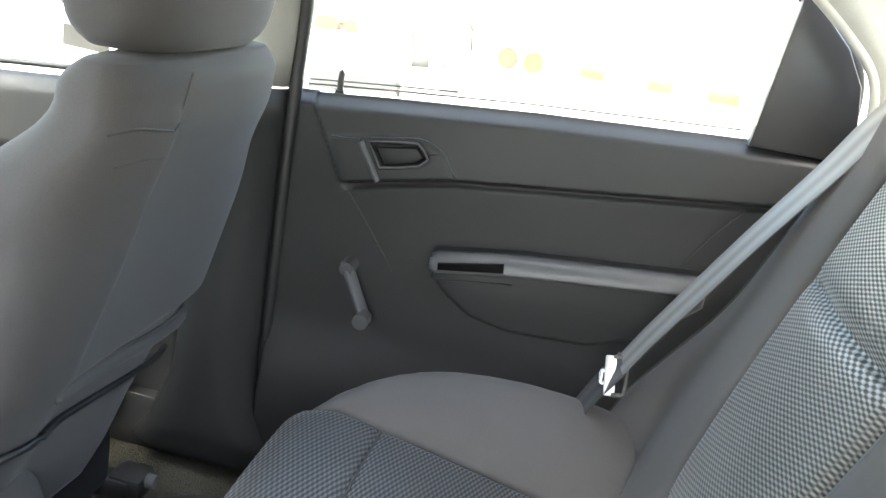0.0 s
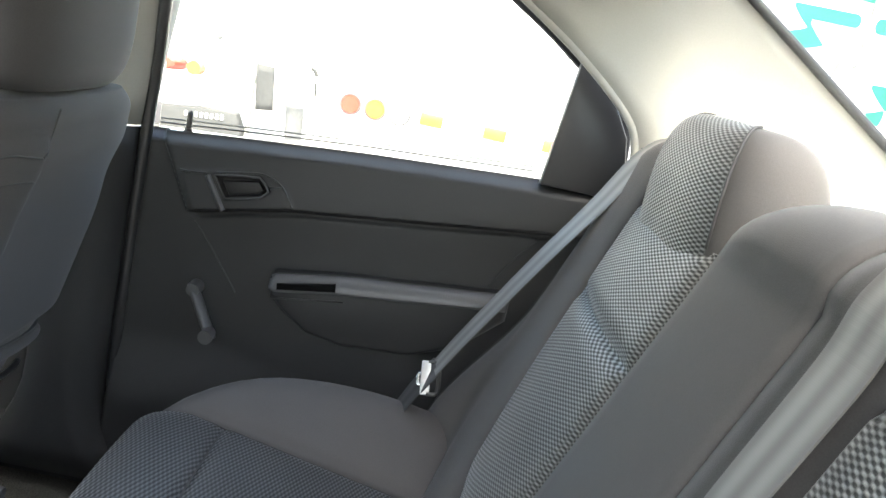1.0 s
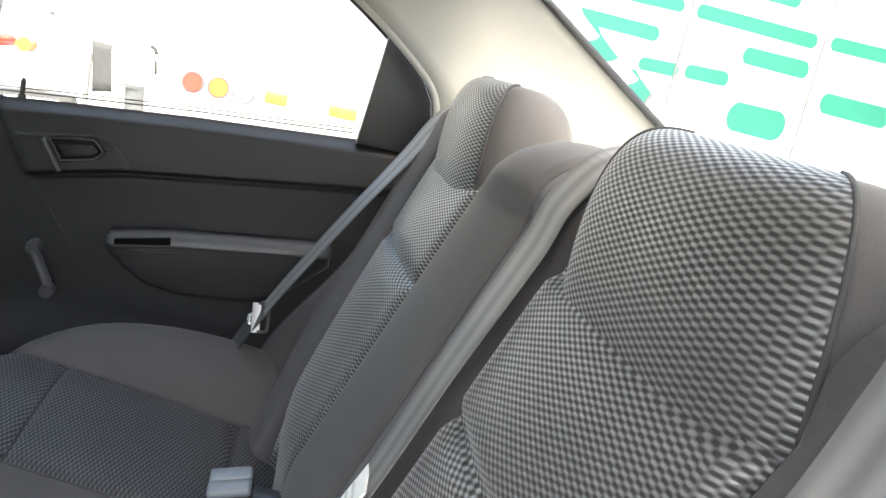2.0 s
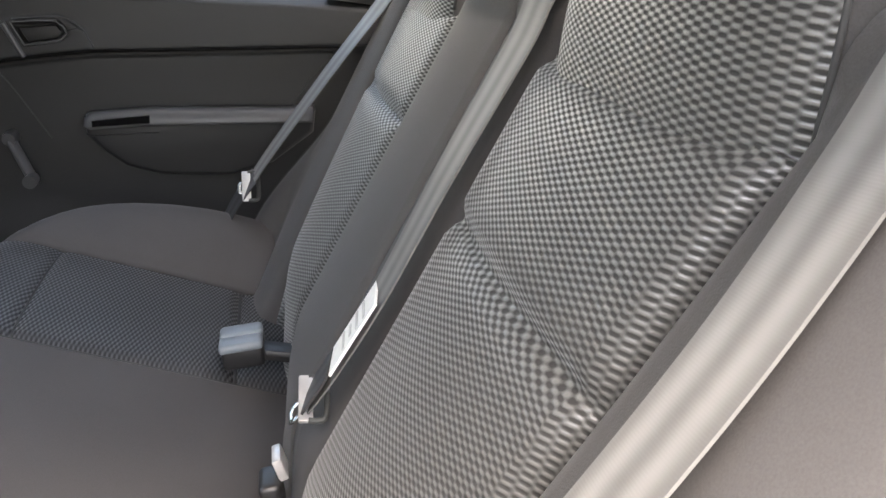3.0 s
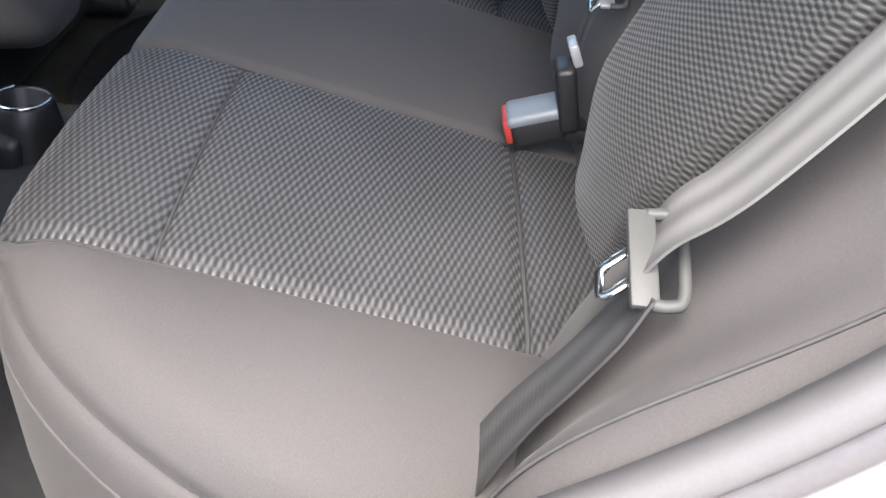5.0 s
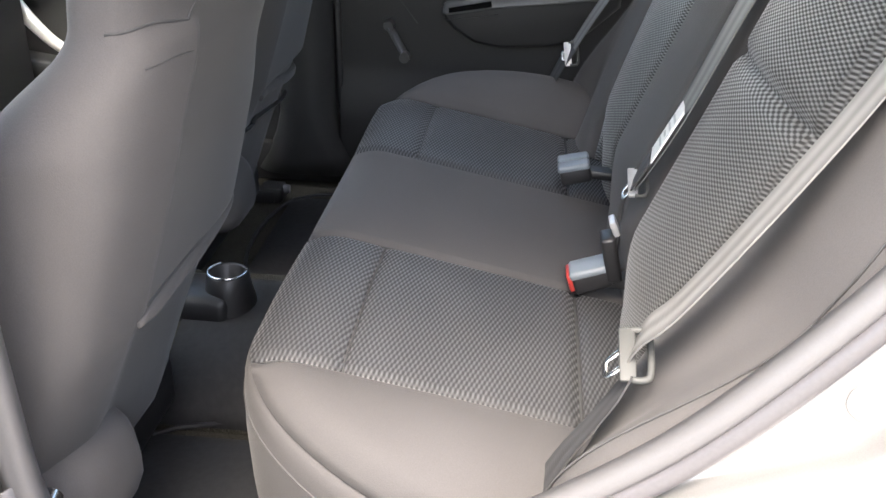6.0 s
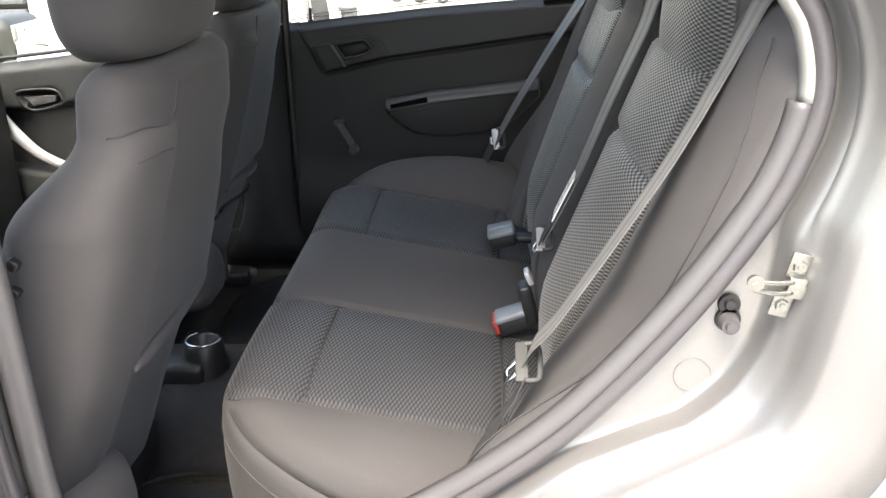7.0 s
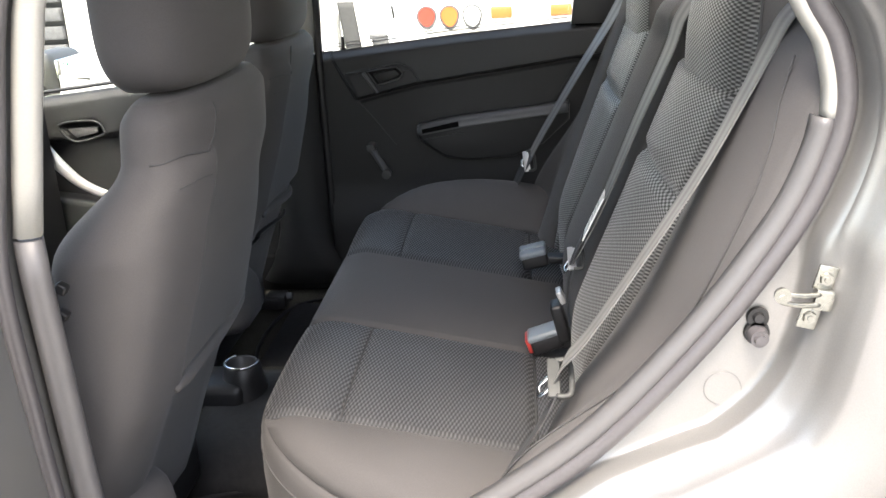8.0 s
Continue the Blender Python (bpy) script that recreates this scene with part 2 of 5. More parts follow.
def tube(name, pts, radius, mat, parent=None, label="", closed=False, seg=10, squash=1.0, up=(1, 0, 0)):
    """A round bar along a line; squash flattens it along up."""
    p = [Vector(q) for q in pts]
    k, verts, faces = len(p), [], []
    rad = radius if hasattr(radius, "__len__") else [radius] * k
    for i in range(k):
        a = p[i - 1] if (closed or i) else p[i]
        b = p[(i + 1) % k] if (closed or i < k - 1) else p[i]
        t = (b - a).normalized()
        u = Vector(up) - t * Vector(up).dot(t)
        u.normalize()
        w = t.cross(u)
        for j in range(seg):
            g = 2 * math.pi * j / seg
            verts.append(p[i] + u * math.cos(g) * rad[i] * squash + w * math.sin(g) * rad[i])
    for i in range(k if closed else k - 1):
        for j in range(seg):
            i2, j2 = (i + 1) % k, (j + 1) % seg
            faces.append((i * seg + j, i * seg + j2, i2 * seg + j2, i2 * seg + j))
    if not closed:
        faces.append(tuple(range(seg - 1, -1, -1)))
        faces.append(tuple((k - 1) * seg + j for j in range(seg)))
    return link(name, verts, faces, mat, parent, label)


def sheet(name, rows, mat, parent=None, label="", uv=None, thick=0.0, closed=False, smooth=True):
    """A grid of points as a surface; thick gives it a back."""
    r, c = len(rows), len(rows[0])
    verts = [Vector(q) for row in rows for q in row]
    faces = []
    for i in range(r - 1):
        for j in range(c if closed else c - 1):
            j2 = (j + 1) % c
            faces.append((i * c + j, i * c + j2, (i + 1) * c + j2, (i + 1) * c + j))
    ob = link(name, verts, faces, mat, parent, label, smooth, None if uv is None else [q for row in uv for q in row])
    if thick:
        mod = ob.modifiers.new("thickness", "SOLIDIFY")
        mod.thickness, mod.offset = thick, -1
    return ob


def prism(bm, outline, x0, x1, bevel=0.0, seg=2):
    """An outline in (y, z) drawn out from x0 to x1."""
    lo = [bm.verts.new((x0, y, z)) for y, z in outline]
    hi = [bm.verts.new((x1, y, z)) for y, z in outline]
    k = len(outline)
    fs = [bm.faces.new(lo[::-1]), bm.faces.new(hi)]
    for i in range(k):
        fs.append(bm.faces.new((lo[i], lo[(i + 1) % k], hi[(i + 1) % k], hi[i])))
    bmesh.ops.recalc_face_normals(bm, faces=fs)
    if bevel:
        edges = list(fs[0].edges) + list(fs[1].edges)
        bmesh.ops.bevel(bm, geom=edges, offset=bevel, segments=seg, profile=0.5, affect="EDGES")
    return bm


def ribbon(name, pts, across, width, mat, parent=None, label="", thick=0.0014, steps=8, smooth=True):
    """A flat strap through the points; across gives its breadth at each point."""
    line = smooth_line(pts, steps) if smooth else [Vector(q) for q in pts]
    n = len(line)
    wide = [Vector(a) for a in across]
    verts, uvs, faces, run = [], [], [], 0.0
    for i, q in enumerate(line):
        f = i / (n - 1) * (len(wide) - 1)
        a = wide[int(f)].lerp(wide[min(int(f) + 1, len(wide) - 1)], f - int(f))
        t = line[min(i + 1, n - 1)] - line[max(i - 1, 0)]
        t.normalize()
        a = (a - t * a.dot(t)).normalized()
        nrm = t.cross(a).normalized()
        run += (q - line[i - 1]).length if i else 0
        for s, k in ((-1, 1), (1, 1), (1, -1), (-1, -1)):
            verts.append(q + a * s * width / 2 + nrm * k * thick / 2)
            uvs.append((s * width / 2, run))
        if i:
            b = (i - 1) * 4
            for j in range(4):
                faces.append((b + j, b + (j + 1) % 4, b + 4 + (j + 1) % 4, b + 4 + j))
    faces.append((3, 2, 1, 0))
    b = (n - 1) * 4
    faces.append((b, b + 1, b + 2, b + 3))
    return link(name, verts, faces, mat, parent, label, False, uvs)


def spread(a, b, step, seams=()):
    """Even steps from a to b, with closer ones at the seams."""
    v = set(np.linspace(a, b, max(2, int(round((b - a) / step)) + 1)).round(5))
    for s in seams:
        for d in (-0.012, -0.008, -0.004, 0, 0.004, 0.008, 0.012):
            if a <= s + d <= b:
                v.add(round(s + d, 5))
    return sorted(v)


def dip(d, depth=0.006, wide=0.007):
    return -depth * math.exp(-(d / wide) ** 2)


# ---- setting: yard, car floor, roof, pillars ----
def slab(name, lo, hi, mat, label, category, bevel=0.0, kind="structure", parent=None):
    bm = bmesh.new()
    mid = [(a + b) / 2 for a, b in zip(lo, hi)]
    box(bm, [b - a for a, b in zip(lo, hi)], pose(*mid), bevel)
    ob = part(name, bm, mat, parent, smooth=bevel > 0)
    return tagged(ob, label=label, category=category, kind=kind) if parent is None else ob


slab("ground", (-300, -300, -0.5), (300, 300, 0.0), CONCRETE, "pale worn concrete of a vehicle yard", "ground")

slab("wall_yard", (-12, -9.4, 0.0), (10.9, -9.0, 6.5), YARD, "plain grey wall closing the yard behind the car", "wall")

slab("floor", (-0.63, -0.08, 0.27), (0.78, 1.75, 0.33), CARPET, "worn dark carpet on the car floor", "floor", 0.01)

# raised tunnel along the middle of the floor
rows = []
for y in np.linspace(0.3, 1.7, 15):
    rows.append([(x, y, 0.331 + 0.10 * max(0.0, 1 - (abs(x) / 0.2) ** 2.5)) for x in np.linspace(-0.2, 0.2, 17)])
tagged(sheet("floor_tunnel", rows, CARPET, thick=0.02), "carpeted tunnel hump along the car floor", "floor", kind="structure")

for sx, lab in ((-1, "worn black rubber mat behind the driver seat"), (1, "worn black rubber mat behind the passenger seat")):
    mat_thing = thing("floor_mat", lab, "floor mat", "floor mats", (sx * 0.4, 0.5, 0.332))
    bm = bmesh.new()
    box(bm, (0.36, 0.3, 0.008), pose(0, 0, 0.005), 0.003)
    part("sheet", bm, MAT, mat_thing)
    rim = [(sx * 0.17, -0.14), (sx * -0.17, -0.14), (sx * -0.17, 0.14), (sx * 0.17, 0.14)]
    tube("rim", smooth_line([(x, y, 0.009) for x, y in rim], 6, True), 0.004, MAT, mat_thing, closed=True, seg=6, up=(0, 0, 1))
tunnel_mat = thing("tunnel_mat", "black rubber mat laid over the near side of the tunnel", "floor mat", at=(-0.08, 0.47, 0.432))
rows = []
for y in np.linspace(0.31, 0.64, 8):
    rows.append([Vector((x, y, 0.337 + 0.10 * max(0.0, 1 - (abs(x) / 0.2) ** 2.5))) - Vector((-0.08, 0.47, 0.432)) for x in np.linspace(-0.199, 0.045, 16)])
sheet("sheet", rows, MAT, tunnel_mat, "black rubber sheet", thick=0.005)

# roof lining, bowed both ways
rows = []
for y in np.linspace(-0.12, 1.04, 20):
    zc = 1.40 - 0.10 * max(0.0, (0.35 - y) / 0.5) ** 2 - 0.06 * max(0.0, (y - 0.7) / 0.5) ** 2
    rows.append([(x, y, zc - 0.05 * (abs(x) / 0.62) ** 3) for x in np.linspace(-0.62, 0.62, 21)])
tagged(sheet("ceiling", rows, HEADLINER, thick=0.03), "pale cloth roof lining of the car", "roof lining", kind="structure")

# shell behind the rear seat and the front bulkhead close the place
slab("sill_right", (0.69, -0.1, 0.33), (0.78, 1.75, 0.42), PLASTIC, "dark plastic sill trim under the closed doors", "sill trim", 0.01)
slab("wall_rear", (-0.66, -0.62, 0.3), (0.66, -0.58, 1.03), PLASTIC, "dark panel behind the rear shelf", "wall")
slab("wall_front", (-0.62, 1.2, 0.3), (0.62, 1.8, 0.84), PLASTIC, "dark bulkhead under the windscreen", "wall")
slab("wall_left_low", (-0.70, 0.62, 0.2), (-0.63, 1.75, 0.9), PLASTIC, "dark inner side of the front left door", "wall", 0.01)

# rear shelf
rows = [[(x, y, 1.012 + 0.05 * max(0, (-0.2 - y)) + 0.004 * math.sin(x * 9)) for x in np.linspace(-0.62, 0.62, 25)] for y in np.linspace(-0.2, -0.6, 13)]
tagged(sheet("rear_shelf", rows, SHELF, thick=0.015), "pale grey felt shelf under the rear window", "shelf", kind="structure")

# rear window
rows = []
for t in np.linspace(0, 1, 9):
    y, z = -0.13 - 0.41 * t, 1.285 - 0.255 * t
    rows.append([(x, y - 0.05 * (1 - (x / 0.55) ** 2), z) for x in np.linspace(-0.55, 0.55, 15)])
rear_window = thing("window_rear", "wide sloping rear window with a black border", "window", kind="structure")
pane = sheet("pane", rows, GLASS, rear_window, thick=0.004)
pane.visible_shadow = False
edge = [(0.55, -0.13, 1.285), (0.56, -0.24, 1.218), (0.565, -0.36, 1.142), (0.56, -0.48, 1.066), (0.55, -0.54, 1.03)]
for s in (1, -1):
    tube("border", smooth_line([(s * x, y, z) for x, y, z in edge], 5), 0.007, BLACK, rear_window, "black rubber border")

# windscreen ahead of the front seats
rows = []
for t in np.linspace(0, 1, 9):
    y, z = 1.05 + 0.6 * t, 1.335 - 0.475 * t
    rows.append([(x, y + 0.08 * (1 - (x / 0.6) ** 2) * t, z - 0.02 * (x / 0.6) ** 2) for x in np.linspace(-0.6, 0.6, 13)])
front_window = thing("window_front", "clear sloping windscreen ahead of the front seats", "window", kind="structure")
pane = sheet("pane", rows, GLASS, front_window, thick=0.004)
pane.visible_shadow = False

# ---- door aperture on the open side, as one loop in (y, z) ----
LOOP = [(0.06, 1.25), (-0.04, 1.185), (-0.09, 1.13), (-0.115, 1.085), (-0.133, 1.055), (-0.143, 1.01), (-0.136, 0.962), (-0.11, 0.9),
        (-0.051, 0.81), (0.034, 0.71), (0.117, 0.642), (0.2, 0.59), (0.3, 0.545), (0.4, 0.52), (0.48, 0.52), (0.54, 0.55),
        (0.565, 0.62), (0.573, 0.75), (0.575, 0.88), (0.553, 1.0), (0.528, 1.11), (0.48, 1.22), (0.36, 1.30), (0.2, 1.31)]
loop2 = [(v.y, v.z) for v in smooth_line([(0, y, z) for y, z in LOOP], 6, True)]


def loop_normal(i, line):
    k = len(line)
    (a, b), (c, d) = line[i - 1], line[(i + 1) % k]
    ty, tz = c - a, d - b
    h = math.hypot(ty, tz) or 1
    return -tz / h, ty / h


cy, cz = 0.22, 0.88


def offset_loop(line, d):
    """The loop moved outward by d, a number or a function of (y, z) on the loop."""
    out = []
    for i, (y, z) in enumerate(line):
        ny, nz = loop_normal(i, line)
        if ny * (y - cy) + nz * (z - cz) < 0:
            ny, nz = -ny, -nz
        k = d(y, z) if callable(d) else d
        out.append((y + ny * k, z + nz * k))
    return out


def ridge_inner(y, z):
    """Breadth of the flat panel beside the seal, widest behind the wheel arch."""
    return float(np.interp(z, [0.69, 0.735, 0.762, 0.797, 0.823, 0.847, 0.873, 0.905], [0.012, 0.036, 0.056, 0.061, 0.057, 0.046, 0.03, 0.012])) if y < 0.25 else 0.012


def ridge_outer(y, z):
    k = float(np.interp(z, [0.6, 0.71, 0.762, 0.79, 0.823, 0.873, 0.92, 1.0], [0.034, 0.042, 0.068, 0.083, 0.076, 0.048, 0.024, 0.02]))
    return k if y < 0.25 else 0.02 + (k - 0.02) * max(0.0, (0.45 - y) / 0.2)


jamb = thing("body_side_left", "silver painted door opening of the car", "car body", kind="structure")
prof = [(0, -0.006, -0.622), (0, -0.004, -0.632), (0, 0.003, -0.638), (1, -0.008, -0.641), (1, -0.002, -0.6422), (1, 0.0005, -0.645), (1, 0.002, -0.654), (1, 0.004, -0.664), (1, 0.0065, -0.6685), (1, 0.0095, -0.670),
        (2, -0.006, -0.675), (2, -0.001, -0.678), (2, 0.004, -0.684), (2, 0.008, -0.694), (2, 0.013, -0.703), (2, 0.022, -0.710), (2, 0.05, -0.719), (2, 0.1, -0.727)]
EDGE = (lambda y, z: 0.0, ridge_inner, ridge_outer)


def frame_row(which, d, x):
    return [(x, y, z) for y, z in offset_loop(loop2, lambda p, q: EDGE[which](p, q) + d)]


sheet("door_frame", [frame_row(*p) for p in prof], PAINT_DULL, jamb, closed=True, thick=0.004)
sheet("outer_skin", [frame_row(2, d, x) for d, x in ((0.1, -0.7275), (0.13, -0.73), (0.18, -0.733), (0.26, -0.733))], PAINT, jamb, closed=True, thick=0.004)
# weld plug and pressed ring beside the switch
for y, z, r in ((-0.062, 0.757, 0.016), (-0.098, 0.872, 0.006)):
    ring = [(-0.645, y + r * math.cos(a), z + r * math.sin(a)) for a in np.linspace(0, 2 * math.pi, 25)[:-1]]
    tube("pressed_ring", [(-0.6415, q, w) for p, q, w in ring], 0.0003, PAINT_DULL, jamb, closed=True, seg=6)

seal = thing("door_seal", "dark rubber weatherstrip round the open door frame", "weatherstrip")
tube("bulb", [(-0.648, y, z) for y, z in offset_loop(loop2, -0.002)], 0.0082, RUBBER, seal, closed=True, seg=14)
tube("lip", [(-0.645, y, z) for y, z in offset_loop(loop2, 0.0062)], 0.0018, RUBBER, seal, closed=True, seg=8)

# striker
striker = thing("door_striker", "zinc-plated door striker bolted to the silver frame", "door striker", at=(-0.676, -0.116, 0.856))
striker.scale = (0.88, 0.88, 0.88)
for dz, dy in ((0.02, -0.014), (-0.017, -0.002)):
    bm = bmesh.new()
    box(bm, (0.004, 0.018, 0.024), pose(-0.002, dy, dz, 14), 0.0015)
    plate = part("plate", bm, STEEL, striker)
    bm = bmesh.new()
    rod(bm, (-0.004, dy, dz), (-0.0075, dy, dz), 0.0065, 0.0058, 6)
    rod(bm, (-0.0075, dy, dz), (-0.0085, dy, dz), 0.003, 0.0025, 10)
    part("bolt", bm, STEEL, plate)
bm = bmesh.new()
box(bm, (0.012, 0.017, 0.02), pose(-0.005, -0.012, 0.001, 10), 0.002)
part("block", bm, STEEL, striker)
tube("loop", smooth_line([(-0.009, -0.008, 0.007), (-0.015, 0.006, 0.008), (-0.019, 0.022, 0.011), (-0.02, 0.03, 0.01), (-0.019, 0.027, 0.004), (-0.015, 0.01, -0.001), (-0.009, -0.008, -0.003)], 4),
     0.0026, STEEL, striker, "bright wire loop", seg=8)
bm = bmesh.new()
rod(bm, (-0.022, 0.028, 0.011), (-0.016, 0.028, 0.011), 0.0075, 0.0065, 14)
part("loop_head", bm, STEEL, striker)

# courtesy-light switch
switch = thing("door_switch", "grey rubber courtesy-light switch on the door frame", "door switch", at=(-0.643, -0.087, 0.818))
bm = bmesh.new()
rod(bm, (0, 0, 0.008), (-0.004, 0, 0.008), 0.0095, 0.009, 20)
rod(bm, (0, 0, -0.006), (-0.004, 0, -0.006), 0.011, 0.0105, 20)
part("base", bm, PLASTIC, switch)
bm = bmesh.new()
rod(bm, (-0.004, 0, -0.007), (-0.014, 0, -0.007), 0.009, 0.0075, 20)
rod(bm, (-0.014, 0, -0.007), (-0.018, 0, -0.007), 0.005, 0.0045, 12)
part("plunger", bm, RUBBER, switch)
bm = bmesh.new()
rod(bm, (-0.004, 0, 0.009), (-0.008, 0, 0.009), 0.005, 0.004, 12)
part("screw", bm, BLACK, switch)

# trim behind the seal: pale pillar cover above the belt line, grey below it
for name, mat, lab, lo, hi, wide in (("trim_c_pillar", CREAM, "pale trim strip inside the rear of the door opening", 0, 33, -0.007),
                                     ("trim_door_left", TRIM_GREY, "grey trim strip along the rear of the door opening", 32, 97, 0.0)):
    seg_rows = [[(x, y, z) for y, z in offset_loop(loop2, d)[lo:hi]] for d, x in
                ((-0.0085, -0.630), (-0.0090, -0.642), (-0.0105, -0.6475), (-0.0140 - wide * 0.35, -0.6490), (-0.0180 - wide * 0.7, -0.6478), (-0.0208 - wide, -0.643), (-0.0215 - wide, -0.634))]
    tagged(sheet(name, seg_rows, mat, thick=0.003), lab, "pillar trim", kind="structure")


def pillar(name, sx, y0, y1, zs, mat, label, x_out, x_in, lean=0.0):
    """A pillar cover: a bowed strip from one edge to the other, between two heights."""
    rows = []
    for z in zs:
        back = lean * max(0, z - 0.9)
        flare = 0.05 * max(0, (0.52 - z) / 0.15) ** 2
        rows.append([(sx * (x_out + (x_in - x_out) * math.sin(math.pi * min(1, a * 1.0)) ** 0.45), y0 + (y1 - y0) * a - back - (flare if a < 0.5 else -flare), z)
                     for a in np.linspace(0, 1, 13)])
    return tagged(sheet(name, rows, mat, thick=0.003), label, "pillar trim", kind="structure")


low, high = np.linspace(0.36, 0.905, 14), np.linspace(0.908, 1.34, 10)
for name, zs, mat, lab in (("pillar_b_left_low", low, TRIM_GREY, "grey plastic lower pillar cover behind the driver seat"),
                           ("pillar_b_left_high", high, CREAM, "pale upper pillar cover behind the driver seat")):
    rows = []
    for z in zs:
        y0 = float(np.interp(z, [0.36, 0.5, 0.62, 0.9, 1.0, 1.11, 1.22, 1.34], [0.50, 0.53, 0.551, 0.56, 0.541, 0.517, 0.472, 0.385]))
        rows.append([(x, y0 + dy, z) for x, dy in ((-0.640, 0.002), (-0.644, -0.008), (-0.642, -0.018), (-0.636, -0.023), (-0.626, -0.02), (-0.612, -0.012), (-0.602, 0.0), (-0.596, 0.05), (-0.60, 0.1))])
    tagged(sheet(name, rows, mat, thick=0.003), lab, "pillar trim", kind="structure")
pillar("pillar_b_right_low", 1, 0.572, 0.70, low, PLASTIC, "grey plastic lower pillar cover beside the passenger seat", 0.72, 0.66, 0.0)
pillar("pillar_b_right_high", 1, 0.572, 0.68, high, CREAM, "pale upper pillar cover beside the passenger seat", 0.72, 0.665, 0.1)
# black edge of the closed door along the pillar
tube("door_gap_seal", smooth_line([(0.705, 0.50, 0.40), (0.705, 0.54, 0.43), (0.705, 0.563, 0.5), (0.705, 0.568, 0.65), (0.703, 0.567, 0.9), (0.695, 0.562, 1.0), (0.66, 0.55, 1.2), (0.63, 0.5, 1.32)], 5), 0.009, BLACK)
tagged(bpy.data.objects["door_gap_seal"], "black rubber seal along the closed rear door", "weatherstrip")

# far C pillar: between door opening and rear window
A = smooth_line([(0.58, 0.7, 1.345), (0.60, 0.45, 1.335), (0.61, 0.25, 1.29), (0.615, 0.08, 1.192), (0.62, -0.009, 1.137), (0.625, -0.085, 1.078), (0.63, -0.112, 1.039), (0.635, -0.12, 0.98)], 6)
Bl = smooth_line([(0.44, 0.6, 1.385), (0.41, 0.35, 1.36), (0.40, 0.1, 1.325), (0.46, -0.05, 1.296), (0.55, -0.14, 1.28), (0.565, -0.28, 1.192), (0.57, -0.43, 1.095), (0.57, -0.54, 1.02)], 6)
k = len(A)
LP = offset_loop(loop2, 0.012)[-18:] + offset_loop(loop2, 0.012)[:36]
A_left = [Vector((0.60, *LP[int(i * (len(LP) - 1) / (k - 1))])) for i in range(k)]
for s, lab in ((1, "pale rear roof pillar beside the far rear window"), (-1, "pale rear roof pillar beside the open door")):
    rows = []
    A, Bl = (A, Bl) if s > 0 else (A_left, Bl)
    for a in np.linspace(0, 1, 9):
        bow = 0.022 * math.sin(math.pi * a)
        rows.append([(s * (p.x + (q.x - p.x) * a + bow), p.y + (q.y - p.y) * a, p.z + (q.z - p.z) * a + bow * 0.4) for p, q in zip(A, Bl)])
    tagged(sheet("pillar_c_right" if s > 0 else "pillar_c_left", rows, CREAM, thick=0.004), lab, "pillar trim", kind="structure")
    if s > 0:
        tagged(tube("pillar_edge_right", [(p.x + 0.004, p.y, p.z) for p in A], 0.006, CREAM), "rolled pale edge of the rear pillar trim", "pillar trim", kind="structure")


# ---- rear bench: cushion ----
def ease(v):
    v = max(0.0, min(1.0, v))
    return v * v * (3 - 2 * v)


def front_edge(x):
    a = max(0.0, abs(x) - 0.38)
    return 0.43 * math.sqrt(max(0.0, 1 - (a / 0.25) ** 2))


# seams beside the patterned inserts: open side, closed side
SEAMS = ((0.146, 0.425), (0.163, 0.438))


def cushion_z(x, y):
    z = 0.537 + 0.2 * y
    ax = abs(x)
    inner, outer = SEAMS[x > 0]
    z += dip(ax - inner) + (dip(ax - outer) if y < 0.42 else 0)
    if inner < ax < outer:
        z += 0.006 * math.sin(math.pi * (ax - inner) / (outer - inner)) + dip(y - 0.333, 0.004) + dip(y - 0.097, 0.008)
    elif ax >= outer:
        fe = max(0.02, front_edge(x))
        z += (0.068 if x > 0 else 0.03) * math.sin(math.pi * min(1, (ax - outer) / (0.665 - outer))) ** 0.8 * math.sin(math.pi * min(1, max(0, (y + 0.06) / (fe + 0.06)))) ** (0.4 if x > 0 else 0.7)
    e = max(0.0, front_edge(x) - y)
    if e < 0.05:
        z -= 0.018 * (1 - e / 0.05) ** 2
    return z


bench = thing("rear_bench", "dark grey cloth rear bench with four patterned inserts", "car seat", at=(0, 0, 0.33))
cushion = bench
OFF = Vector((0, 0, -0.33))


def cushion_piece(name, x0, x1, y0, y1, mat, label=""):
    xs = spread(x0, x1, 0.012, (-0.425, -0.146, 0.163, 0.438))
    rows, uvs = [], []
    ys = spread(y0, min(y1, 0.43), 0.012, (0.097, 0.333))
    for v in ys:
        t = (v - y0) / (min(y1, 0.43) - y0)
        row, uv = [], []
        for x in xs:
            top = min(y1, front_edge(x))
            y = y0 + (top - y0) * t
            row.append(Vector((x, y, cushion_z(x, y))) + OFF)
            uv.append((x, y))
        rows.append(row), uvs.append(uv)
    return sheet(name, rows, mat, cushion, label, uvs, thick=0.006)


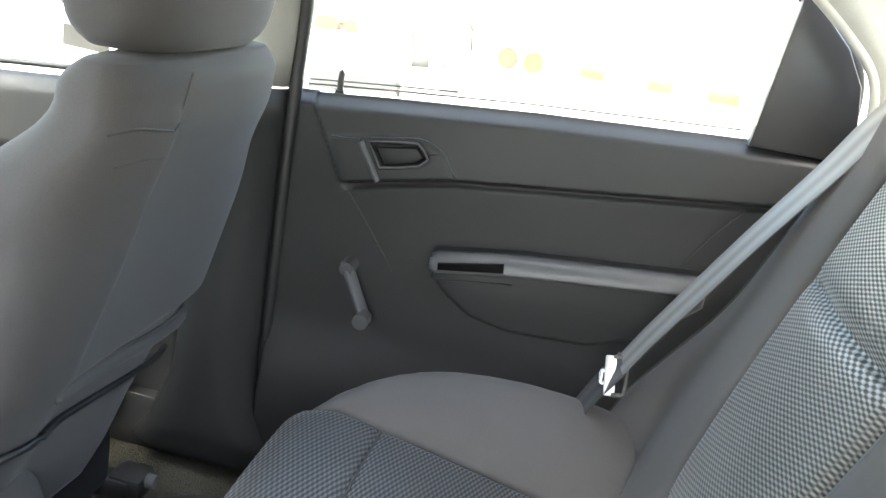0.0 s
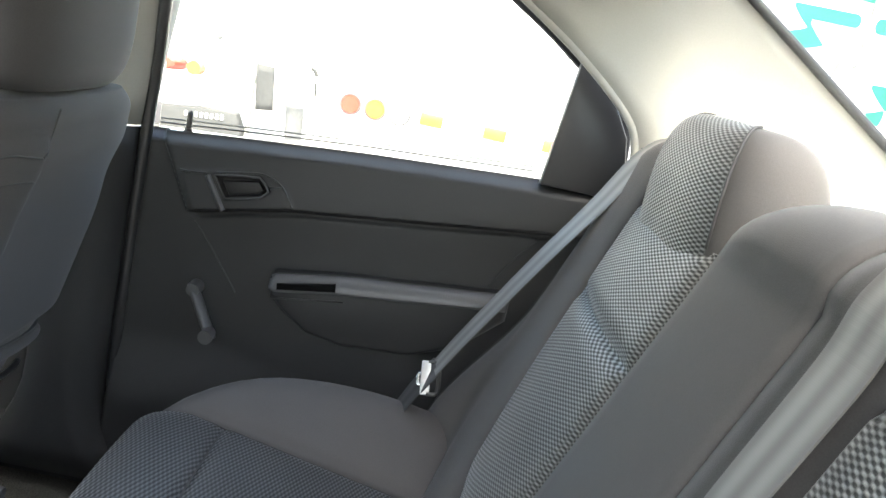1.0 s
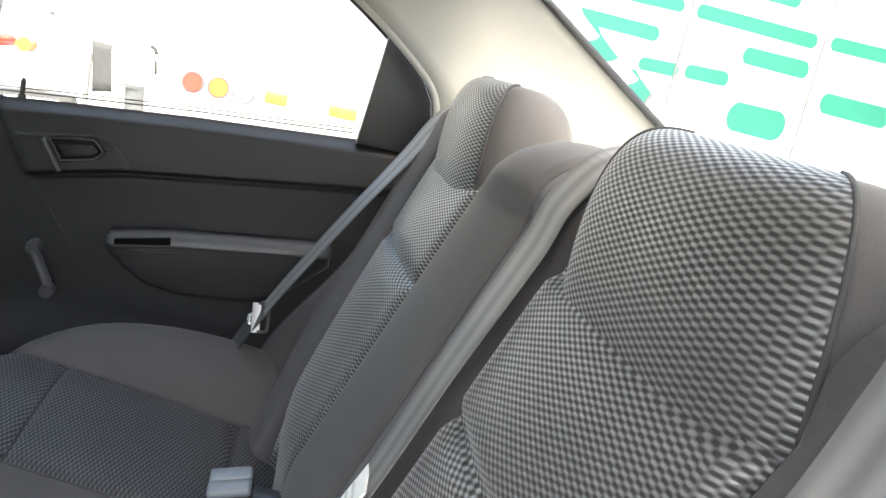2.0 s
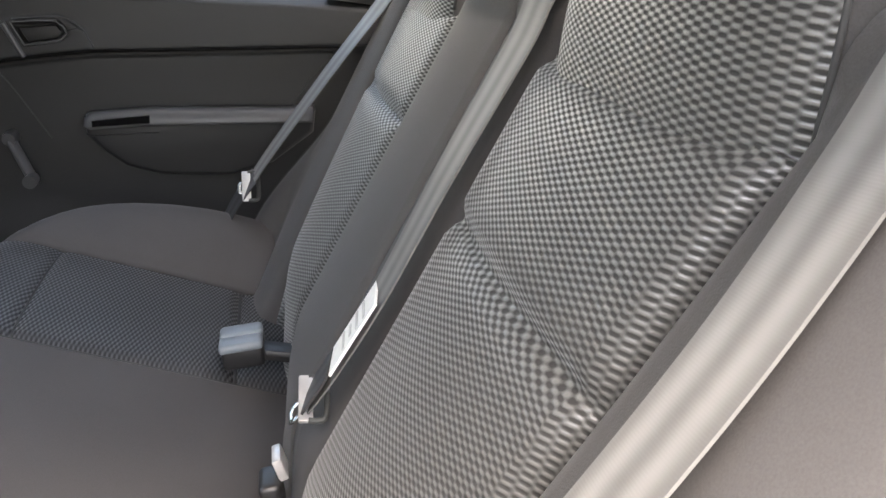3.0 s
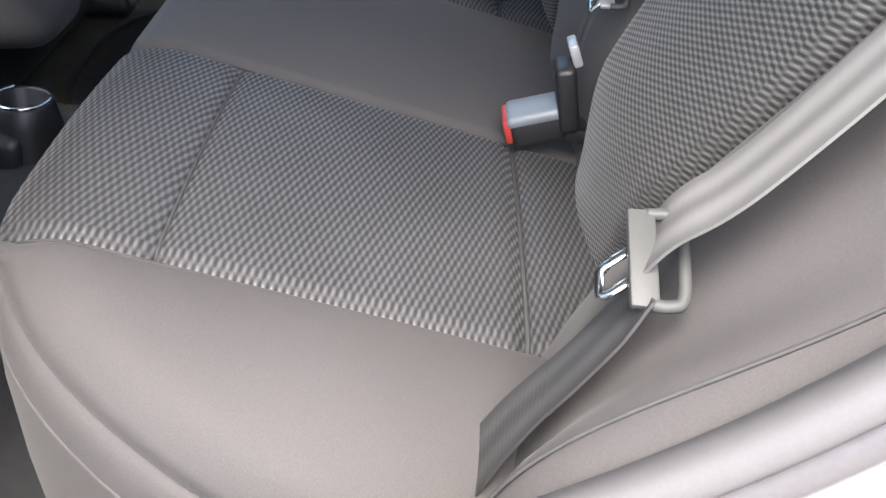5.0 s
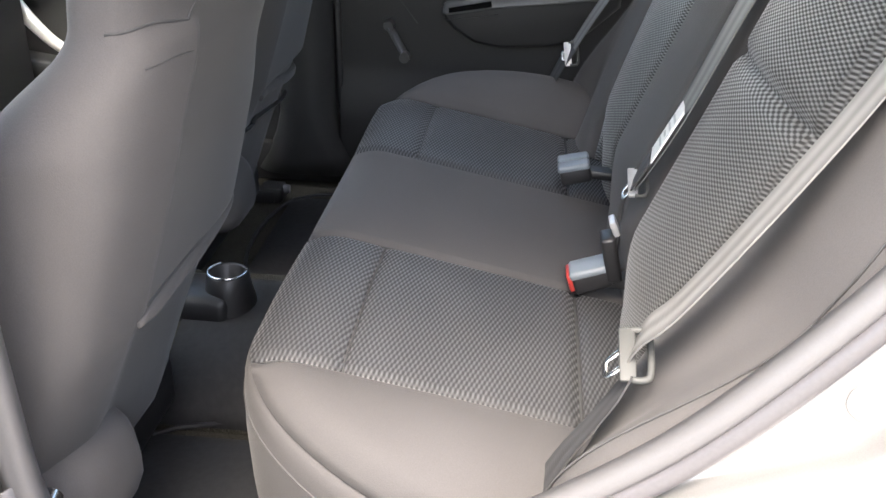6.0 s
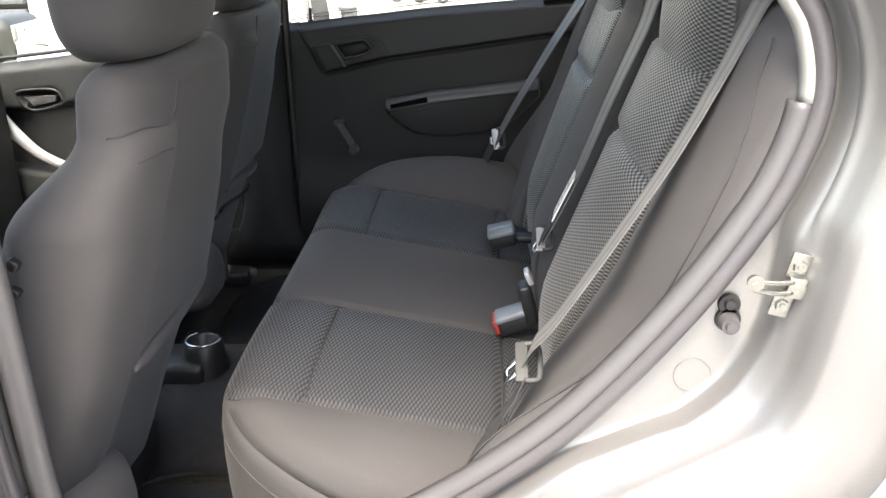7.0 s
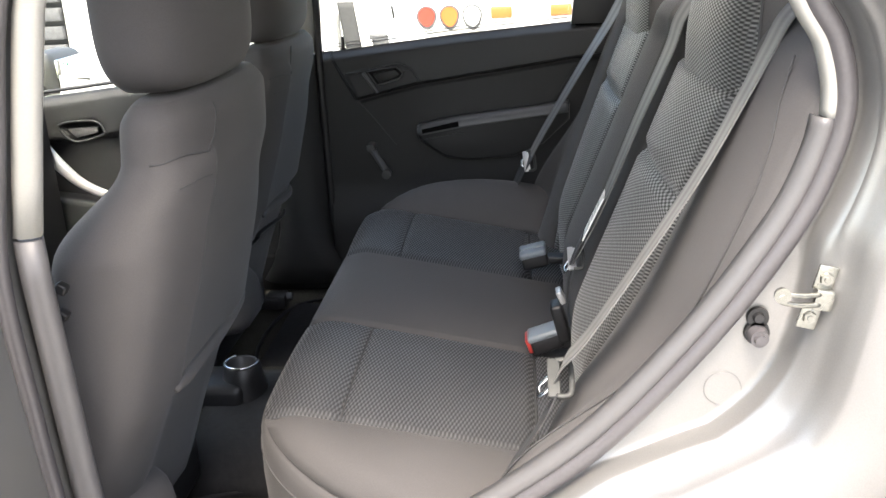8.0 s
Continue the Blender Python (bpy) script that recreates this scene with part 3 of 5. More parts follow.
cushion = cushion_piece("cushion", -0.146, 0.163, -0.05, 0.5, CLOTH, "plain dark grey cushion centre")
for s in (-1, 1):
    inner, outer = SEAMS[s > 0]
    a, b = sorted((s * inner, s * outer))
    cushion_piece("insert", a, b, 0.333, 0.5, INSERT_CUSHION, "woven dash-patterned front insert")
    cushion_piece("insert", a, b, 0.097, 0.333, INSERT_CUSHION, "woven dash-patterned insert")
    cushion_piece("insert", a, b, -0.05, 0.097, INSERT_CUSHION, "woven dash-patterned rear strip")
    a, b = sorted((s * outer, s * 0.618))
    cushion_piece("end_panel", a, b, -0.05, 0.5, CLOTH, "plain dark grey outer panel")
outline = [(-0.38 + 0.25 * math.sin(a), 0.43 * math.cos(a)) for a in np.linspace(-1.35, 0, 22)]
outline += [(x, 0.43) for x in np.linspace(-0.38, 0.38, 50)[1:-1]]
outline += [(0.38 + 0.25 * math.sin(a), 0.43 * math.cos(a)) for a in np.linspace(0, 1.35, 22)]
nor = []
for i in range(len(outline)):
    (a, b), (c, d) = outline[max(i - 1, 0)], outline[min(i + 1, len(outline) - 1)]
    h = math.hypot(c - a, d - b)
    nor.append((-(d - b) / h, (c - a) / h))
rows = []
for off, dz in ((-0.005, -0.002), (0.0, -0.003), (0.004, -0.008), (0.0065, -0.016), (0.008, -0.032), (0.009, -0.07), (0.007, -0.12), (0.002, -0.18), (-0.008, -0.24), (-0.018, -0.29)):
    rows.append([Vector((x + nx * off, y + ny * off, max(0.335, cushion_z(x, y) + dz))) + OFF for (x, y), (nx, ny) in zip(outline, nor)])
sheet("skirt", rows, CLOTH, cushion, "plain dark grey front skirt", thick=0.006)
tube("piping", [Vector((x + nx * 0.008, y + ny * 0.008, cushion_z(x, y) - 0.034)) + OFF for (x, y), (nx, ny) in zip(outline, nor)], 0.0013, CLOTH, cushion, "sewn edge seam", seg=6, up=(0, 0, 1))
for s in (-1, 1):
    inner, outer = SEAMS[s > 0]
    xs = np.linspace(s * (inner + 0.003), s * (outer - 0.003), 24)
    tube("stitching", [Vector((x, 0.333, cushion_z(x, 0.333) + 0.0006)) + OFF for x in xs], 0.0012, THREAD, cushion, seg=5, up=(0, 0, 1))
    for q in (inner, outer):
        tube("stitching", [Vector((s * q, y, cushion_z(s * q, y) + 0.0008)) + OFF for y in np.linspace(0.0, 0.415, 36)], 0.0014, THREAD, cushion, seg=5, up=(0, 0, 1))
    tube("stitching", [Vector((x, 0.097, cushion_z(x, 0.097) + 0.001)) + OFF for x in xs], 0.0022, THREAD, cushion, seg=5, up=(0, 0, 1))


# ---- rear bench: backrests ----
NB = Vector((0, 0.93, 0.368))


def base_y(z, x=0.0):
    if abs(x) > outer_x(z):
        return 0.05 - 0.396 * (z - 0.6)
    lean = 0.05 - 0.396 * (min(z, 1.0) - 0.6)
    return lean + 0.03 * max(0.0, z - 1.0)


def outer_x(z):
    u = max(z, 0.56) - 0.78
    return 0.4355 + 0.2634 * u - 0.6842 * u * u + 1.253 * u ** 3


def pillow(x, z):
    ax = abs(x)
    xo = outer_x(z)
    d = dip(ax - 0.163, 0.006) + dip(ax - xo, 0.005)
    if 0.163 < ax < xo:
        d += 0.01 * math.sin(math.pi * (ax - 0.163) / (xo - 0.163)) + (0.006 if x < 0 else 0.0)
        d += (dip(z - 0.868, 0.009, 0.007) + dip(z - 0.987, 0.009, 0.007)) * ease(min(ax - 0.163, xo - ax) / 0.02)
    elif ax <= 0.163:
        d += 0.014 * math.cos(math.pi * ax / 0.326)
    else:
        u = ax - xo
        d += 0.01 * math.sin(math.pi * min(1, u / 0.15)) - 0.014 * max(0.0, (ax - 0.59) / 0.045) ** 2
        d += (0.062 * ease((ax - 0.38) / 0.19) + 0.038 * ease((ax - 0.56) / 0.06) if x < 0 else 0.035 * ease((ax - 0.5) / 0.1)) * ease((0.8 - z) / 0.2)
    # the foot of the back tucks in behind the cushion
    return d - 0.042 * ease((0.66 - z) / 0.13) * (ease((0.42 - ax) / 0.07) if x < 0 else ease((xo + 0.012 - ax) / 0.03))


def back_profile(x_of, zt, zs, depth=0.14, over=True):
    """Points up the front and over the top, for one column; x_of gives x at each height."""
    zf = zt - 0.045
    pts = []
    for z in zs:
        zz = 0.5 + (zf - 0.5) * z
        x = x_of(zz)
        p = Vector((x, base_y(zz, x), zz)) + NB * pillow(x, zz)
        pts.append(p)
    x = x_of(zf)
    p0 = pts[-1]
    if over:
        for a in np.linspace(0.12, 1, 8):
            g = a * math.pi / 2
            pts.append(Vector((x, p0.y - 0.018 * a - 0.055 * (1 - math.cos(g)), p0.z + 0.045 * math.sin(g))))
        q = pts[-1]
        for a in np.linspace(0.12, 1, 8):
            g = a * math.pi / 2
            pts.append(Vector((x, q.y - (depth - 0.07) * math.sin(g), q.z - 0.05 * (1 - math.cos(g)))))
        q = pts[-1]
        pts.append(Vector((x, q.y - 0.005, q.z - 0.05)))
    return pts


def back_piece(name, parent, x0, x1, zt, mat, seams=(), depth=0.14, label="", zlo=0.0, zhi=1.0, over=True, n=None, back=()):
    """A strip of backrest between the lines x0(z) and x1(z), with its top at zt(a)."""
    cols = spread(0, 1, n or 0.05)
    zf = zt(0.5) - 0.045
    zs = [s for s in spread(0, 1, 0.028, [(s - 0.5) / (zf - 0.5) for s in seams]) if zlo <= s <= zhi]
    rows, uvs = [], []
    for a in cols:
        pts = back_profile(lambda z: x0(z) + (x1(z) - x0(z)) * a, zt(a), zs, depth, over)
        run, uv = 0.0, []
        for i, p in enumerate(pts):
            run += (p - pts[i - 1]).length if i else 0
            uv.append((p.x, run if over else p.z * 1.075))
        rows.append([p - Vector((0, 0, 0.33)) for p in pts]), uvs.append(uv)
    for dx, dy in back:
        rows.append([p + Vector((dx, dy, 0)) for p in rows[len(cols) - 1]]), uvs.append(uvs[-1])
    if x1(0.6) < x0(0.6):
        rows, uvs = rows[::-1], uvs[::-1]
    return sheet(name, rows, mat, parent, label, uvs, thick=0.006)


HEAD_X, HEAD_Y = 0.318, -0.156


def head_point(s, th, g, grow=0.0):
    """A point of the rounded head lobe: th climbs from its foot to its crest, g runs round it."""
    k = max(0.0, math.cos(th)) ** 0.7
    w, h = 0.088 + 0.067 * k + grow, 0.003 + 0.064 * k + grow
    c, q = math.cos(g), math.sin(g)
    z = 0.987 + 0.113 * math.sin(th) ** 0.75 + grow
    return Vector((s * HEAD_X + w * math.copysign(abs(c) ** 0.62, c), HEAD_Y + h * math.copysign(abs(q) ** 0.62, q) + 0.012 * (1 - k), z - 0.33))


back_near = back_piece("backrest", bench, lambda z: -0.163, lambda z: -0.079, lambda a: 1.06, CLOTH, (), 0.2, "plain dark grey strip of the narrow backrest", n=0.2)
back_far = back_piece("backrest", bench, lambda z: -0.075, lambda z: 0.163, lambda a: 1.062 - 0.02 * a ** 3, CLOTH, (), 0.2, "plain dark grey centre of the wide backrest", n=0.08)
for s, owner in ((-1, back_near), (1, back_far)):
    back_piece("insert", owner, lambda z: s * 0.163, lambda z: s * outer_x(z), lambda a: 1.034, INSERT, (0.868, 0.987), 0.10, "woven dash-patterned insert", over=False)
    back_piece("side_bolster", owner, lambda z: s * outer_x(z), lambda z: s * 0.635,
               lambda a: 1.074 - 0.04 * a ** 2, CLOTH, (), 0.12, "plain dark grey side bolster", back=((s * 0.001, -0.012), (s * 0.001, -0.04), (s * -0.003, -0.13)))
    # head lobe: plain sides and back, patterned front
    ths = [math.pi / 2 * t for t in np.linspace(0, 1, 20)]
    gs = [2 * math.pi * t for t in np.linspace(0, 1, 73)[:-1]]
    foot = [[Vector((q.x, q.y, 0.9 - 0.33)) for q in (head_point(s, 0, g) for g in gs)]]
    sheet("head_lobe", foot + [[head_point(s, th, g) for g in gs] for th in ths], CLOTH, owner, "plain rounded head lobe", closed=True)
    gs = list(np.linspace(0.4, math.pi - 0.7, 49) if s > 0 else np.linspace(0.7, math.pi - 0.4, 49))
    rows, uvs, run = [], [], 0.45
    crown = [[head_point(s, th, g, 0.0014) for g in gs] for th in ths]
    for i, row in enumerate([[q - Vector((0, 0, d)) for q in crown[0]] for d in (0.06, 0.03)] + crown):
        rows.append(row)
        run += (rows[i][24] - rows[i - 1][24]).length if i else 0
        uvs.append([(q.x, run) for q in rows[i]])
    sheet("head_insert", rows, INSERT, owner, "woven dash-patterned head insert", uvs)
    tube("head_seam", [r[-1] for r in crown], 0.0016, THREAD, owner, seg=6)
    tube("head_seam", [r[0] for r in crown], 0.0016, THREAD, owner, seg=6)
    # seam along the outer bolster
    line = []
    for z in np.linspace(0.56, 1.035, 64):
        x = s * float(np.interp(z, [0.56, 0.69, 0.74, 0.79, 0.836, 0.88, 0.93, 0.972, 1.0, 1.035], [0.614, 0.609, 0.606, 0.607, 0.614, 0.617, 0.617, 0.611, 0.601, 0.594]))
        line.append(Vector((x, base_y(z, x), z - 0.33)) + NB * (pillow(x, z) + 0.001))
    tube("bolster_seam", line, 0.0011, THREAD, owner, seg=6)


# ---- far rear door ----
def inside(poly, y, z):
    hit, k = False, len(poly)
    for i in range(k):
        (a, b), (c, d) = poly[i], poly[(i + 1) % k]
        if (b > z) != (d > z) and y < (c - a) * (z - b) / (d - b) + a:
            hit = not hit
    return hit


def gap(poly, y, z):
    """Distance to an outline, negative inside."""
    best, k = 9.0, len(poly)
    for i in range(k):
        (a, b), (c, d) = poly[i], poly[(i + 1) % k]
        t = max(0.0, min(1.0, ((y - a) * (c - a) + (z - b) * (d - b)) / ((c - a) ** 2 + (d - b) ** 2)))
        best = min(best, math.hypot(y - a - t * (c - a), z - b - t * (d - b)))
    return -best if inside(poly, y, z) else best


def lines(pairs, y):
    """Height of a bent line at y."""
    ys = [p[0] for p in pairs]
    return float(np.interp(y, ys, [p[1] for p in pairs]))


SILL = [(-0.14, 0.962), (0.0, 0.955), (0.25, 0.937), (0.45, 0.918), (0.57, 0.905)]
CREASE = [(-0.14, 0.893), (-0.04, 0.881), (0.0, 0.876), (0.15, 0.856), (0.338, 0.832), (0.42, 0.815), (0.486, 0.799), (0.57, 0.792)]
CAVITY = [(0.452, 0.862), (0.433, 0.832), (0.383, 0.846), (0.373, 0.856), (0.388, 0.872), (0.42, 0.868)]
BEZEL = [(0.502, 0.858), (0.478, 0.806), (0.336, 0.838), (0.352, 0.865), (0.386, 0.881), (0.456, 0.868)]


def door_x(y, z):
    x = 0.705
    crease = lines(CREASE, y)
    sill = lines(SILL, y)
    fade = ease((0.49 + (z - 0.797) * 0.53 - y) / 0.01)
    x -= 0.03 * fade * ease((z - crease + 0.002) / 0.006) * (1 - 0.3 * ease((z - crease) / 0.11))
    x += 0.005 * fade * math.exp(-((z - crease + 0.0065) / 0.0045) ** 2)
    x += 0.022 * ease((z - sill + 0.02) / 0.02)
    g = gap(BEZEL, y, z)
    x -= 0.004 * ease((0.004 - g) / 0.006)
    g = gap(CAVITY, y, z)
    x += 0.016 * ease((0.002 - g) / 0.006)
    x -= 0.02 * ease((0.60 - z) / 0.12)
    return x


rear_door = thing("rear_door", "closed rear door with dark moulded panel, pull pocket and window crank", "car door", at=(0.71, 0.22, 0.40))
RD = Vector((0.71, 0.22, 0.40))
ys = np.linspace(0.566, -0.14, 176)
rows = []
for t in np.linspace(0, 1, 230):
    row = []
    for y in ys:
        z = 0.385 + (lines(SILL, y) - 0.385) * t
        row.append(Vector((door_x(y, z), y, z)) - RD)
    rows.append(row)
sheet("panel", rows, PLASTIC, rear_door, "dark grained moulded panel", thick=0.006)
# outer door skin below the glass
bm = bmesh.new()
prism(bm, [(0.57, 0.3), (0.57, 0.90), (-0.14, 0.955), (-0.14, 0.55), (0.05, 0.3)], 0.745, 0.80, 0.01)
bmesh.ops.translate(bm, vec=-RD, verts=bm.verts)
part("outer_skin", bm, PAINT, rear_door, "silver painted outer skin")
# groove round the armrest field
for line in (((0.478, 0.785), (0.461, 0.766), (0.43, 0.726), (0.401, 0.688)), ((-0.026, 0.868), (0.01, 0.82), (0.041, 0.763), (0.045, 0.74))):
    tube("panel_groove", [Vector((door_x(q.x, q.y) + 0.0004, q.x, q.y)) - RD for q in smooth_line([(y, z, 0) for y, z in line], 5)], 0.0013, BLACK, rear_door, seg=6)
# pull pocket
bm = bmesh.new()
ARM = [(0.347, 0.737), (0.343, 0.711), (0.318, 0.688), (0.282, 0.665), (0.228, 0.656), (0.126, 0.663), (0.06, 0.69), (0.0, 0.745), (0.0, 0.781), (0.1, 0.770), (0.243, 0.7545), (0.3, 0.746)]
prism(bm, ARM, 0.72, 0.655, 0.008, 3)
bmesh.ops.translate(bm, vec=-RD, verts=bm.verts)
arm = part("armrest", bm, PLASTIC, rear_door, "dark moulded pull pocket")
# rounded ledge along the top, paler for the light it catches, narrowing to the rear, with the slot near its front end
rows = []
for u in np.linspace(0, 1, 40):
    y = 0.344 - 0.340 * u
    lo, hi = np.interp(y, [0.004, 0.246, 0.344], [0.7625, 0.7345, 0.7185]), np.interp(y, [0.004, 0.246, 0.344], [0.7800, 0.7560, 0.7385])
    end = 0.004 * max(0.0, (y - 0.336) / 0.008) ** 2
    rows.append([Vector((0.6495 + end + 0.020 * w ** 2.2, y, lo + end + (hi - lo - 2 * end) * math.sin(w * 1.45))) - RD for w in np.linspace(0, 1, 9)])
sheet("ledge", rows, LEDGE, arm, "ledge lightened for the light it catches", thick=0.004)
# no recess here: a black block stands in for the slot's shade
SLOT = [(0.3335, 0.7335), (0.3325, 0.7245), (0.2490, 0.7385), (0.2505, 0.7500)]
bm = bmesh.new()
prism(bm, SLOT, 0.66, 0.6442, 0.001, 1)
bmesh.ops.translate(bm, vec=-RD, verts=bm.verts)
part("slot", bm, HOLLOW, arm, "black block painting the shaded slot of the pull pocket")
tube("groove", [Vector((0.6535, y, z)) - RD for y, z in ((0.341, 0.708), (0.3, 0.7140), (0.236, 0.724))], 0.0012, BLACK, arm, seg=6)
# release lever in its pocket
rim_line = ((0.452, 0.864), (0.433, 0.8335), (0.405, 0.8395), (0.383, 0.8455), (0.373, 0.8560), (0.379, 0.8660), (0.389, 0.8735), (0.42, 0.8700))
tube("handle_rim", [Vector((0.6725, y, z)) - RD for y, z in rim_line], 0.0016, PLASTIC_SOFT, rear_door, "moulded rim of the handle pocket", closed=True, seg=8)
tube("handle_bar", smooth_line([Vector((0.672, y, z)) - RD for y, z in ((0.4625, 0.862), (0.455, 0.850), (0.438, 0.823), (0.4325, 0.815))], 4), 0.0042, PLASTIC_SOFT, rear_door, "worn grey bar of the door handle", seg=10)
tube("bezel_line", [Vector((0.6755, y, z)) - RD for y, z in ((0.503, 0.8605), (0.48, 0.8615), (0.465, 0.8635))], 0.0014, BLACK, rear_door, seg=5)
tube("bezel_line", smooth_line([Vector((0.6735, y, z)) - RD for y, z in ((0.45, 0.8685), (0.41, 0.876), (0.386, 0.8795), (0.366, 0.8745), (0.352, 0.8645), (0.344, 0.852), (0.336, 0.8405))], 3), 0.0014, BLACK, rear_door, seg=5)
tube("bezel_line", [Vector((0.6735, y, z)) - RD for y, z in ((0.373, 0.8625), (0.352, 0.866))], 0.0012, BLACK, rear_door, seg=5)
bm = bmesh.new()
prism(bm, [(0.442, 0.857), (0.429, 0.837), (0.388, 0.848), (0.381, 0.856), (0.390, 0.866)], 0.70, 0.679, 0.003, 2)
bmesh.ops.translate(bm, vec=-RD, verts=bm.verts)
part("release_lever", bm, PLASTIC, rear_door, "black release lever")
# crank
bm = bmesh.new()
c0, c1 = Vector((0.70, 0.459, 0.686)) - RD, Vector((0.672, 0.4205, 0.6325)) - RD
rod(bm, c0 + Vector((0.01, 0, 0)), c0 + Vector((-0.022, 0, 0)), 0.0115, 0.0095, 20)
crank = part("window_crank", bm, PLASTIC_SOFT, rear_door, "grey window crank")
bm = bmesh.new()
d = (c1 - c0).normalized()
m = Matrix.Translation((c0 + c1) / 2 + Vector((-0.012, 0, 0))) @ d.to_track_quat("Z", "X").to_matrix().to_4x4()
box(bm, (0.009, 0.018, (c1 - c0).length + 0.02), m, 0.004, 3)
part("arm", bm, PLASTIC_SOFT, crank)
bm = bmesh.new()
rod(bm, c1 + Vector((-0.008, 0, 0)), c1 + Vector((-0.034, 0, 0)), 0.0095, 0.0105, 18)
part("knob", bm, PLASTIC_SOFT, crank)
# lock pin
bm = bmesh.new()
rod(bm, Vector((0.722, 0.513, 0.905)) - RD, Vector((0.722, 0.513, 0.935)) - RD, 0.0042, 0.0042, 10)
rod(bm, Vector((0.722, 0.513, 0.935)) - RD, Vector((0.722, 0.513, 0.94)) - RD, 0.0042, 0.002, 10)
rod(bm, Vector((0.722, 0.513, 0.903)) - RD, Vector((0.722, 0.513, 0.914)) - RD, 0.008, 0.006, 12)
part("lock_pin", bm, BLACK, rear_door, "black lock pin")
# glass, black corner and sill strips
TOP = [(0.56, 1.30), (0.45, 1.31), (0.25, 1.275), (0.08, 1.188), (-0.009, 1.134), (-0.085, 1.076), (-0.112, 1.036), (-0.12, 0.97)]


def glass_x(z):
    return 0.742 - 0.20 * max(0, z - 0.9) ** 1.1


rows = []
for y in np.linspace(0.56, 0.0, 20):
    zt = float(np.interp(y, [p[0] for p in TOP][::-1], [p[1] for p in TOP][::-1]))
    rows.append([Vector((glass_x(z), y, z)) - RD for z in np.linspace(lines(SILL, y) - 0.02, zt, 8)])
pane = sheet("pane", rows, GLASS, rear_door, "clear side window", thick=0.004)
pane.visible_shadow = False
for dz, rr, mt in ((0.006, 0.0014, RUBBER), (0.012, 0.0011, PLASTIC_SOFT)):
    tube("sill_strip", [Vector((0.732 + dz * 0.6, y, lines(SILL, y) + dz)) - RD for y in np.linspace(0.56, 0.0, 12)], rr, mt, rear_door, seg=6)
bm = bmesh.new()
prism(bm, [(-0.004, 0.95), (-0.022, 1.138), (-0.05, 1.112), (-0.085, 1.08), (-0.11, 1.04), (-0.128, 0.95)], 0.68, 0.70, 0.004)
bmesh.ops.translate(bm, vec=-RD, verts=bm.verts)
part("corner_cover", bm, BLACK, rear_door, "black triangular corner cover")
tube("frame", smooth_line([Vector((glass_x(z) - 0.005, y, z + 0.004)) - RD for y, z in TOP], 5), 0.009, BLACK, rear_door, "black window frame")

# ---- open rear door, hinged at the front of the opening ----
open_door = thing("rear_door", "open silver rear door swung out from the door opening", "car door", at=(-0.735, 0.52, 0.3))
open_door.rotation_euler = (0, 0, radians(-86))
bm = bmesh.new()
prism(bm, [(0.02, 0.0), (0.025, 0.35), (0.0, 0.60), (-0.82, 0.66), (-0.82, 0.42), (-0.62, 0.12), (-0.5, 0.0)], -0.075, 0.0, 0.02, 4)
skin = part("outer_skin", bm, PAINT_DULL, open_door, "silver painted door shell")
# pressed creases: black bar paints the shade, brighter bar the highlight
for pts, rad, mt in (([(0.0, -0.03, 0.36), (0.0, -0.1, 0.5), (0.0, -0.16, 0.56)], 0.0012, BLACK), ([(0.0, -0.05, 0.2), (0.0, -0.085, 0.36), (0.0, -0.1, 0.47)], 0.0035, PAINT)):
    tube("crease_shading", smooth_line(pts, 5), rad, mt, skin, seg=6)
bm = bmesh.new()
prism(bm, [(-0.2, 0.03), (-0.2, 0.58), (-0.79, 0.64), (-0.79, 0.43), (-0.6, 0.15), (-0.49, 0.03)], -0.002, 0.045, 0.016, 3)
part("inner_panel", bm, PLASTIC, open_door, "dark moulded inner panel")
rows = [[Vector((-0.03 + 0.12 * (0.6 - z), y, z)) for z in np.linspace(0.60, 0.98 - 0.5 * max(0.0, -y - 0.45) - 0.1 * max(0.0, 0.2 + y), 8)] for y in np.linspace(-0.02, -0.62, 10)]
pane = sheet("pane", rows, GLASS, open_door, "clear side window", thick=0.004)
pane.visible_shadow = False
tube("frame", smooth_line([(-0.03, -0.005, 0.6), (-0.075, -0.015, 0.98), (-0.075, -0.25, 0.985), (-0.06, -0.5, 0.93), (-0.035, -0.72, 0.76), (-0.03, -0.8, 0.64)], 5), 0.014, BLACK, open_door, "black window frame")

# ---- far front door ----
front_door = thing("front_door", "closed front passenger door with silver pull handle", "car door", at=(0.71, 1.15, 0.4))
FD = Vector((0.71, 1.15, 0.4))
FSILL = [(0.66, 0.882), (1.0, 0.852), (1.3, 0.822), (1.7, 0.79)]
FCREASE = [(0.66, 0.775), (1.0, 0.735), (1.2, 0.715), (1.7, 0.7)]
FCAV = [(1.205, 0.763), (1.175, 0.722), (1.105, 0.735), (1.098, 0.75), (1.12, 0.77)]


def front_x(y, z):
    x = 0.71 - 0.024 * ease((z - lines(FCREASE, y)) / 0.014) + 0.02 * ease((z - lines(FSILL, y) + 0.02) / 0.02)
    return x + 0.03 * ease((0.002 - gap(FCAV, y, z)) / 0.008)


